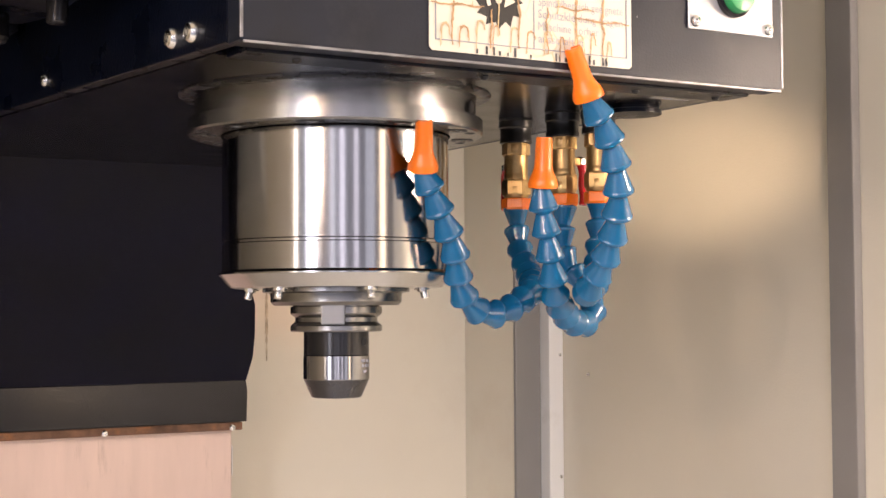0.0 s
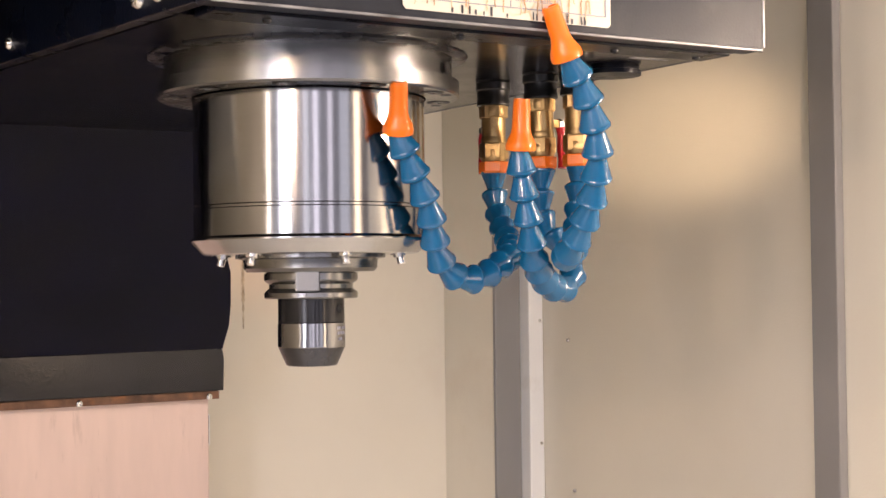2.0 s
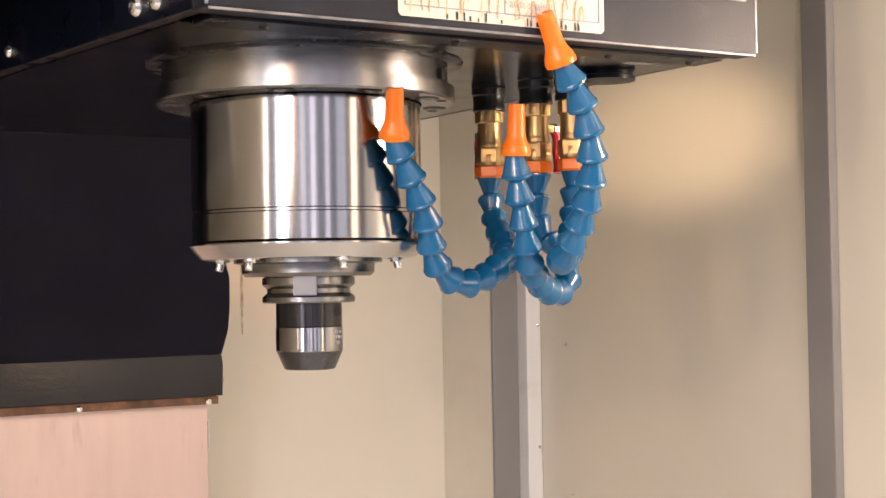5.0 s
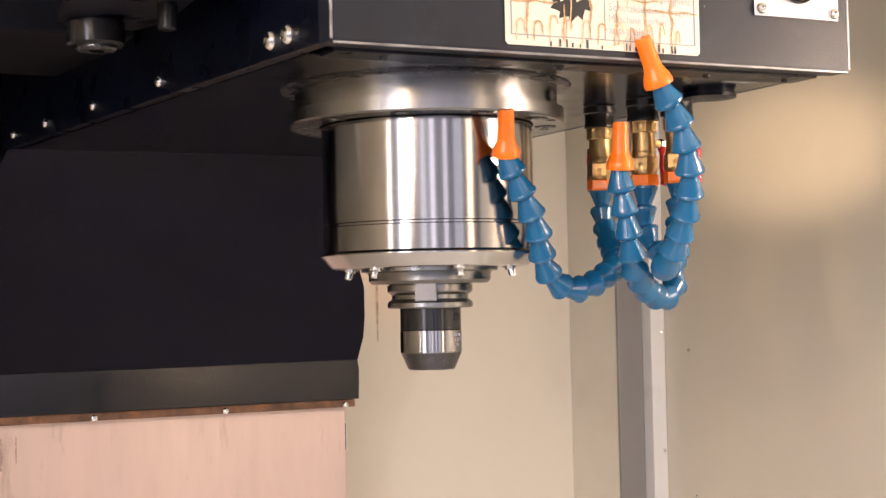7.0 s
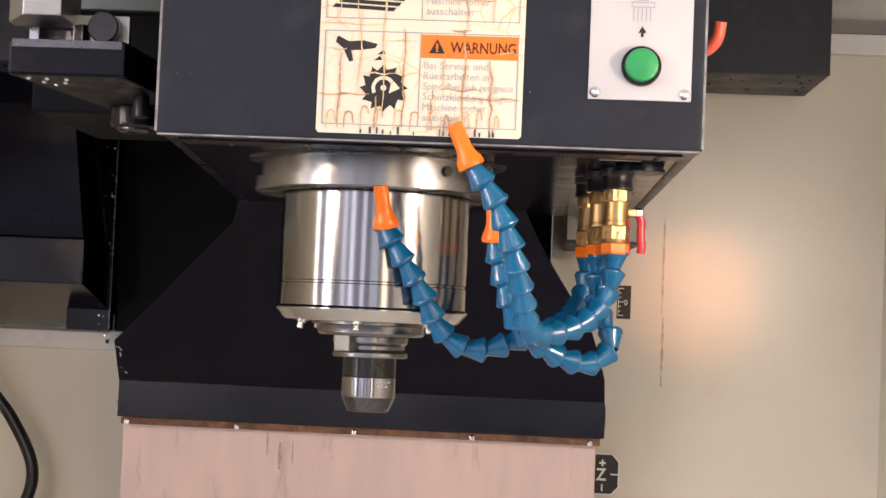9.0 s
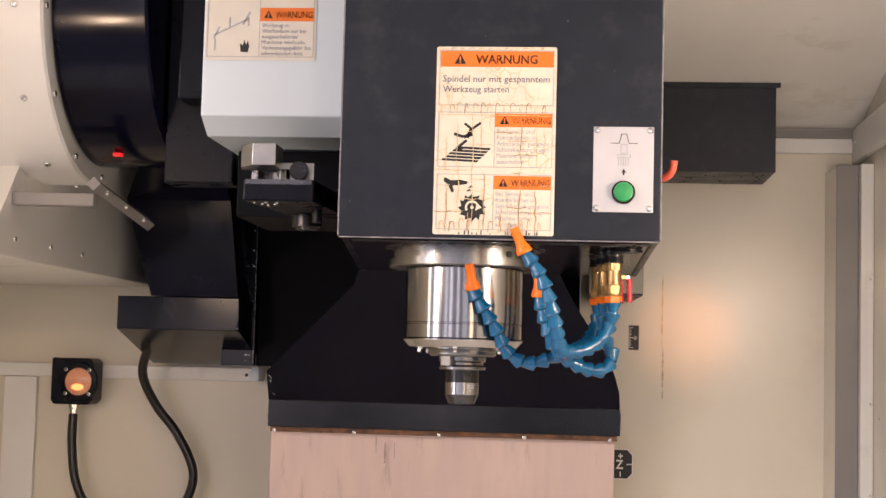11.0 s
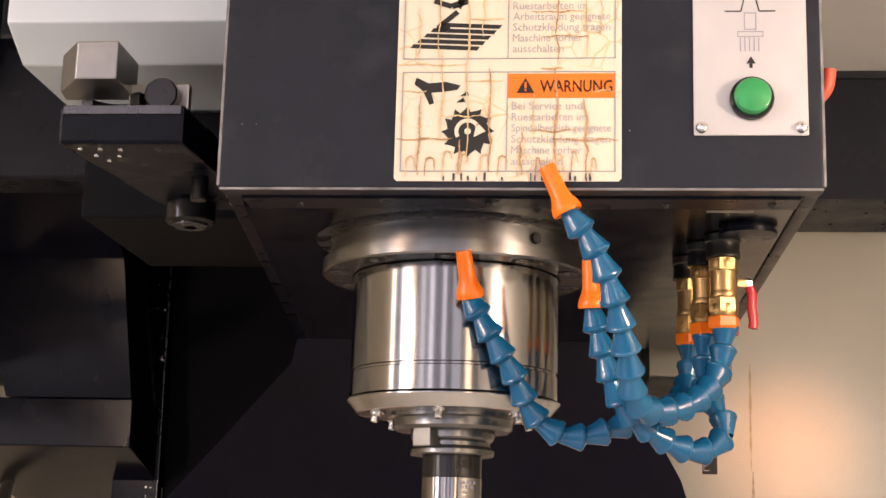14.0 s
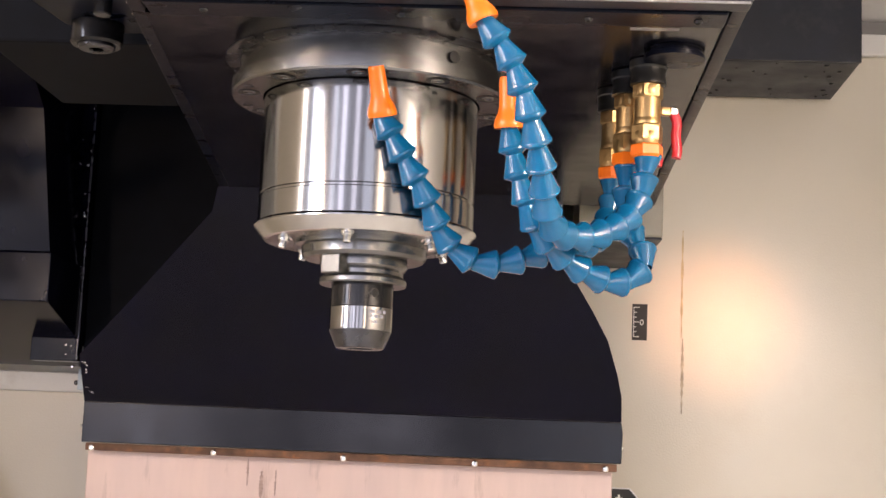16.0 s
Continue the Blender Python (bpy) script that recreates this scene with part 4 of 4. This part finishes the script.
    for y0, y1, n in ((0.003, 0.021, 11), (0.151, 0.1665, 14), (0.2315, 0.2352, 12)):
        for k in range(n):
            x = 0.007 + (W - 0.016) * k / n + rnd.uniform(0, 0.002)
            wide, top = rnd.uniform(0.004, 0.007), y1 - rnd.uniform(0, 0.3) * (y1 - y0)
            crack([(x, y0), (x + 0.0004, (y0 + top) / 2), (x + 0.001, top - 0.0015), (x + wide / 2, top), (x + wide - 0.001, top - 0.0012), (x + wide, y0 + rnd.uniform(0.2, 0.7) * (top - y0))], rnd.uniform(0.0006, 0.0012), CRACK if k % 2 else TAN)
    # grey dirt along the bottom edge
    for k in range(16):
        x = rnd.uniform(0.012, W - 0.008)
        part("dirt_mark", rect(x, x + rnd.uniform(0.0006, 0.0016), 0.0004, rnd.uniform(0.0025, 0.006), 0.0003), GREYSTEEL, t, m=pose(0, 0, z + 0.0002), smooth=0)
    return t


spindle_sticker()


def button_plate():
    t = thing("button_plate", "silver tool release plate with a green push button", "control plate", (0.116, -0.0004, 1.436))
    t.rotation_euler = (radians(90), 0, 0)
    W, H = 0.074, 0.106
    base = part("plate", box(0, W, 0, H, 0, 0.0015, 0.0005, 1), PLATE, t)
    for x in (0.005, W - 0.005):
        for y in (0.005, H - 0.005):
            part("screw", SCREW, BRIGHT, base, "bright screw with whitish residue", m=pose(x, y, 0.0015))
    part("button_bezel", lathe([(0.0138, 0), (0.0146, 0.001), (0.0143, 0.004), (0.0127, 0.0055), (0.0122, 0.003)], 40), DARKSTEEL, t, m=pose(0.0375, 0.0245, 0.0015))
    part("push_button", lathe([(0.012, 0.001), (0.012, 0.0085), (0.011, 0.0105), (0.007, 0.0116), (0, 0.012)], 40), GREEN, t, "green push button", m=pose(0.0375, 0.0245, 0.0015))
    part("arrow_mark", flat([(0.0345, 0.049), (0.0365, 0.049), (0.0365, 0.046), (0.0385, 0.046), (0.0385, 0.049), (0.0405, 0.049), (0.0375, 0.054)], 0.0003), INK, t, m=pose(0, 0, 0.0016), smooth=0)
    for a, b in (((0.021, 0.0855), (0.0315, 0.0855)), ((0.0315, 0.0855), (0.0345, 0.097)), ((0.0345, 0.097), (0.0405, 0.097)), ((0.0405, 0.097), (0.0435, 0.0855)), ((0.0435, 0.0855), (0.054, 0.0855))):
        va, vb = Vector(a), Vector(b)
        s = (vb - va).normalized().orthogonal() * 0.0004
        part("outline_mark", flat([tuple(va - s), tuple(vb - s), tuple(vb + s), tuple(va + s)], 0.0003), INK, t, m=pose(0, 0, 0.0016), smooth=0)
    part("tool_mark", frame_lines(0.0335, 0.0415, 0.0725, 0.0845, 0.0006, 0.0003), GREYINK, t, m=pose(0, 0, 0.0016), smooth=0)
    part("tool_mark", frame_lines(0.029, 0.046, 0.0675, 0.0715, 0.0006, 0.0003), GREYINK, t, m=pose(0, 0, 0.0016), smooth=0)
    for k in range(5):
        part("tool_mark", rect(0.0305 + 0.003 * k, 0.0312 + 0.003 * k, 0.0575, 0.067, 0.0003), GREYINK, t, m=pose(0, 0, 0.0016), smooth=0)
    return t


button_plate()


def axis_sign():
    t = thing("axis_sign", "small black axis sign with white marks beside the way cover", "sign", (0.1732, 0.985, 1.040))
    t.rotation_euler, t.scale = (radians(90), 0, 0), (1.0, 0.88, 1)
    part("backing", flat([(0, 0), (0.026, 0), (0.036, 0.012), (0.036, 0.052), (0.026, 0.064), (0, 0.064)], 0.0012), WHITEINK, t, smooth=0)
    part("face", flat([(0, 0.002), (0.025, 0.002), (0.034, 0.0128), (0.034, 0.0512), (0.025, 0.062), (0, 0.062)], 0.0004), INK, t, m=pose(0, 0, 0.0013), smooth=0)
    ob = lettering("Z", 0.026, 0.004, 0.0225, WHITEINK, t, width=0.014, z=0.0018, bold=0.0006)
    lettering("+", 0.02, 0.008, 0.042, WHITEINK, t, width=0.009, z=0.0018, bold=0.0005)
    part("minus_mark", rect(0.0115, 0.0135, 0.006, 0.0165, 0.0003), WHITEINK, t, m=pose(0, 0, 0.0018), smooth=0)
    part("zero_mark", rect(0.024, 0.034, 0.031, 0.033, 0.0003), WHITEINK, t, m=pose(0, 0, 0.0018), smooth=0)
    return t


axis_sign()


def scale_sign():
    t = thing("scale_sign", "small black scale sign with white ticks on the wall", "sign", (0.198, YR - 0.0004, 1.281))
    t.rotation_euler = (radians(90), 0, 0)
    part("backing", rect(0, 0.019, 0, 0.046, 0.0008), INK, t, smooth=0)
    part("edge_line", rect(0.0016, 0.0024, 0.004, 0.042, 0.0003), WHITEINK, t, m=pose(0, 0, 0.0009), smooth=0)
    for k in range(7):
        part("tick", rect(0.0024, 0.0055 if k % 3 else 0.009, 0.004 + 0.0062 * k, 0.005 + 0.0062 * k, 0.0003), WHITEINK, t, m=pose(0, 0, 0.0009), smooth=0)
    lettering("0", 0.011, 0.0095, 0.019, WHITEINK, t, z=0.001)
    return t


scale_sign()

# ---- tool changer on the left ----


def changer_housing():
    t = thing("changer_housing", "white painted tool changer housing beside the milling head", "housing")
    part("body", prism([(0.15, 1.576), (0.19, 1.553), (0.5, 1.553), (0.5, 2.04), (0.15, 2.04)], "x", -0.419, -0.2145, 0.002), WHITE, t)
    return t


changer_housing()


def changer_sticker():
    t = thing("warning_sticker", "cream warning sticker on the white changer housing", "sticker", (-0.4165, 0.1492, 1.652))
    t.rotation_euler = (radians(90), 0, 0)
    W, H = 0.154, 0.108
    part("paper", rect(0, W, 0, H, 0.0006), CLEANPAPER, t, smooth=0)
    part("border", frame_lines(0.003, W - 0.003, 0.005, H - 0.003), GREYINK, t, m=pose(0, 0, 0.0004), smooth=0)
    part("divider", rect(0.0755, 0.076, 0.0055, H - 0.0035, 0.0003), GREYINK, t, m=pose(0, 0, 0.0007), smooth=0)
    part("orange_band", rect(0.076, W - 0.0035, 0.0548, 0.0735, 0.0003), SIGNORANGE, t, m=pose(0, 0, 0.0007), smooth=0)
    lettering("WARNUNG", 0.0125, 0.097, 0.0597, INK, t, width=0.0515, bold=0.0002)
    warning_triangle(0.0875, 0.0638, 0.006, t, 0.0012)
    for i, w in enumerate(("Werkzeug im", "Wechselarm nur bei", "ausgeschalteter", "Maschine wechseln.", "Verletzungsgefahr bei", "schwenkendem Arm.")):
        lettering(w, 0.0078, 0.079, 0.0465 - 0.0078 * i, BLUEINK, t, width=min(0.069, 0.0034 * len(w)))
    for a, b in (((0.012, 0.035), (0.06, 0.058)), ((0.012, 0.030), (0.020, 0.047)), ((0.052, 0.05), (0.062, 0.068)), ((0.014, 0.014), (0.014, 0.03)), ((0.060, 0.048), (0.060, 0.06)), ((0.034, 0.045), (0.034, 0.060))):
        va, vb = Vector(a), Vector(b)
        s = (vb - va).normalized().orthogonal() * 0.0011
        part("drawn_bar", flat([tuple(va - s), tuple(vb - s), tuple(vb + s), tuple(va + s)], 0.0003), PALEINK, t, m=pose(0, 0, 0.0007), smooth=0)
    part("drawn_shape", flat([(0.05, 0.012), (0.06, 0.0115), (0.062, 0.02), (0.060, 0.028), (0.0575, 0.022), (0.055, 0.029), (0.053, 0.021), (0.049, 0.024)], 0.0003), INK, t, m=pose(0, 0, 0.0007), smooth=0)
    return t


changer_sticker()


def changer_arm():
    t = thing("tool_changer", "dark steel tool changer arm with a grey gripper block", "tool changer", (-0.012, 0.01, -0.012))
    part("arm_plate", prism([(-0.325, 0.055), (-0.232, 0.055), (-0.222, 0.22), (-0.235, 0.262), (-0.285, 0.262), (-0.3, 0.24)], "z", 1.462, 1.491, 0.0025), BLACK, t, "long black arm plate")
    part("front_edge", box(-0.322, -0.234, 0.0535, 0.0545, 1.484, 1.4905, 0.0003, 1), GREYSTEEL, t, "bare steel front edge")
    part("gripper_block", prism([(-0.312, 0.044), (-0.281, 0.044), (-0.281, 0.095), (-0.336, 0.095), (-0.333, 0.074)], "z", 1.5075, 1.5365, 0.0012), BLOCK, t, "pale grey machined gripper block")
    arc = [radians(15 * q) for q in range(-2, 12)]
    part("gripper_jaw", prism([(-0.296 + 0.028 * math.cos(q), 0.086 + 0.028 * math.sin(q)) for q in arc] + [(-0.296 + 0.018 * math.cos(q), 0.086 + 0.018 * math.sin(q)) for q in reversed(arc)], "z", 1.4915, 1.507, 0.0008), GREYSTEEL, t, "curved steel gripper jaw")
    part("back_plate", box(-0.283, -0.237, 0.082, 0.09, 1.4915, 1.516, 0.001), BLOCK, t)
    part("round_stop", lathe([(0, -0.012), (0.0115, -0.012), (0.0125, -0.011), (0.0125, 0.0), (0, 0.0)], 28), DARKSTEEL, t, m=towards((-0.255, 0.0815, 1.5045), (0, 1, 0)))
    part("hub", lathe([(0, 0), (0.019, 0), (0.021, 0.002), (0.021, 0.018), (0.017, 0.0185)], 36), DARKSTEEL, t, m=pose(-0.272, 0.235, 1.4435))
    part("hub_ring", lathe([(0.006, -0.0015), (0.006, -0.003), (0.013, -0.003), (0.015, -0.0015), (0.015, 0.0002)], 36), GREYSTEEL, t, m=pose(-0.272, 0.235, 1.4435))
    part("stop_post", lathe([(0, 0), (0.006, 0), (0.0068, 0.001), (0.0068, 0.02)], 20), DARKSTEEL, t, m=pose(-0.243, 0.15, 1.443))
    for x, y in ((-0.312, 0.068), (-0.297, 0.068), (-0.282, 0.07), (-0.305, 0.085), (-0.288, 0.087), (-0.3, 0.1)):
        part("bolt_head", SCREW, BRIGHT, t, m=pose(x, y, 1.462, 180) @ Matrix.Scale(0.55, 4))
    part("rear_block", box(-0.39, -0.2265, 0.30, 0.52, 1.4645, 1.5625, 0.003), MATTE, t)
    return t


changer_arm()


def tool_magazine():
    t = thing("tool_magazine", "glossy black drum cover with pale end disc", "tool magazine", (-0.01, 0, 0.012))
    cy, cz = 0.52, 1.78
    turn = pose(0, cy, cz, 0, 90, 0)
    part("drum", lathe([(0, -0.676), (0.236, -0.676), (0.24, -0.672), (0.24, -0.534), (0.236, -0.530), (0, -0.530)], 96), GLOSS, t, m=turn)
    part("end_disc", lathe([(0, -0.80), (0.268, -0.80), (0.27, -0.796), (0.27, -0.682), (0.266, -0.678), (0, -0.678)], 96), LIGHT, t, "pale painted end disc", m=turn)
    for k in range(12):
        a = radians(30 * k + 8)
        part("screw", SCREW, BRIGHT, t, m=towards((-0.678, cy + 0.256 * math.cos(a), cz + 0.256 * math.sin(a)), (1, 0, 0)) @ Matrix.Scale(1.3, 4))
        part("screw", SCREW, BRIGHT, t, m=towards((-0.72, cy + 0.27 * math.cos(a), cz + 0.27 * math.sin(a)), (0, math.cos(a), math.sin(a))) @ Matrix.Scale(1.4, 4))
    part("indicator", box(-0.622, -0.608, 0.437, 0.449, 1.546, 1.551, 0.0015), REDGLOW, t, "small glowing red indicator")
    part("rear_plate", box(-0.528, -0.42, 0.40, 0.46, 1.50, 2.04, 0.003), BLACK, t)
    part("bearing_block", box(-0.495, -0.425, 0.34, 0.40, 1.62, 2.04, 0.004), BLACK, t)
    return t


tool_magazine()
tg = thing("shroud_bracket", "grey bent steel bracket with screws below the magazine", "bracket", (-0.035, 0, 0.012))
part("rail", tube([(-0.60, 0.36, 1.492), (-0.60, 0.50, 1.476), (-0.60, 0.66, 1.458)], 0.011, 4, 4), STRIP, tg, smooth=0)
part("cross_rail", box(-0.95, -0.612, 0.40, 0.425, 1.462, 1.482, 0.002), STRIP, tg)
for y, z in ((0.40, 1.487), (0.50, 1.476), (0.60, 1.465)):
    part("screw", SCREW, BRIGHT, tg, m=towards((-0.592, y, z - 0.004), (0.7, -0.7, -0.2)))
tm = thing("magazine_shroud", "pale painted sheet metal shroud of the tool magazine", "housing", (-0.008, 0, 0.012))
part("shell", prism([(0.3, 1.38), (1.25, 1.38), (1.25, 2.02), (0.45, 2.02), (0.45, 1.55)], "x", -1.26, -0.77, 0.003), LIGHT, tm)
for y, z in ((0.42, 1.41), (0.58, 1.41), (0.74, 1.41), (0.52, 1.62), (0.74, 1.62)):
    part("screw", SCREW, BRIGHT, tm, m=towards((-0.77, y, z), (1, 0, 0)) @ Matrix.Scale(1.2, 4))


def cable_hopper():
    t = thing("cable_duct", "black sheet metal cable duct with a boxed lower end", "cable duct")
    bm = bmesh.new()
    rings = []
    for pts in (((-0.708, 0.945, 1.361), (-0.540, 0.945, 1.361), (-0.540, 1.25, 1.361), (-0.708, 1.25, 1.361)), ((-0.757, 0.925, 1.542), (-0.556, 0.925, 1.542), (-0.556, 1.25, 1.542), (-0.757, 1.25, 1.542)), ((-0.70, 0.83, 1.617), (-0.546, 0.77, 1.617), (-0.546, 1.25, 1.617), (-0.70, 1.25, 1.617))):
        rings.append([bm.verts.new(p) for p in pts])
    for p, q in zip(rings, rings[1:]):
        for i in range(4):
            bm.faces.new((p[i], p[(i + 1) % 4], q[(i + 1) % 4], q[i]))
    bm.faces.new(rings[0][::-1])
    bm.faces.new(rings[-1])
    part("chute", bm, GLOSS, t)
    part("lower_box", prism([(0.943, 1.297), (0.943, 1.3595), (1.25, 1.3595), (1.25, 1.238), (1.2, 1.232)], "x", -0.772, -0.537, 0.0015), GLOSS, t)
    return t


cable_hopper()


def wall_lamp():
    t = thing("work_lamp", "black work lamp with glowing orange lens on the wall", "lamp", (-0.934, YB - 0.013, 1.192))
    t.scale = (1.1, 1.1, 1.1)
    part("housing", prism([(-0.042, -0.038), (-0.036, -0.045), (0.03, -0.045), (0.038, -0.036), (0.038, 0.034), (0.03, 0.042), (-0.042, 0.042)], "y", -0.06, 0.0, 0.003), BLACK, t)
    front = Matrix.Translation((0.012, -0.062, -0.002)) @ pose(0, 0, 0, 90, 0, 0)
    bez = part("bezel", lathe([(0.036, -0.004), (0.038, 0.0), (0.036, 0.007), (0.027, 0.008), (0.0255, 0.003)], 40), BLACK, t, m=front)
    part("lens", lathe([(0.0255, 0.003), (0.02, 0.0055), (0, 0.0065)], 40), GLASS, bez, "orange tinted round glass lens")
    part("glow_spot", lathe([(0.0115, 0.0), (0.008, 0.0015), (0, 0.002)], 28), GLOW, t, m=Matrix.Translation((0.012, -0.0685, -0.012)) @ pose(0, 0, 0, 90, 0, 0) @ Matrix.Diagonal((1, 0.55, 1, 1)))
    for a in (45, 135, 225, 315):
        part("screw", SCREW, BRIGHT, bez, m=pose(0.0315 * math.cos(radians(a)), 0.0315 * math.sin(radians(a)), 0.006))
    part("cable_gland", lathe([(0, 0), (0.01, 0), (0.01, -0.008), (0.0075, -0.009), (0.0075, -0.022), (0, -0.022)], 8), BRIGHT, t, "steel cable gland", m=pose(-0.006, -0.03, -0.045))
    return t


wall_lamp()
cab = tube([(-0.9405, 1.212, 1.122), (-0.938, 1.205, 1.06), (-0.925, 1.2, 0.984), (-0.89, 1.2, 0.925), (-0.82, 1.2, 0.89), (-0.74, 1.2, 0.895), (-0.692, 1.2, 0.95), (-0.679, 1.2, 1.014), (-0.715, 1.2, 1.088), (-0.759, 1.19, 1.146), (-0.778, 1.15, 1.209), (-0.753, 1.1, 1.264), (-0.72, 1.05, 1.29)], 0.0095, 14, 8)
tagged(part("lamp_cable", cab, RUBBER), "thick black cable hanging from lamp to cable duct", "cable")
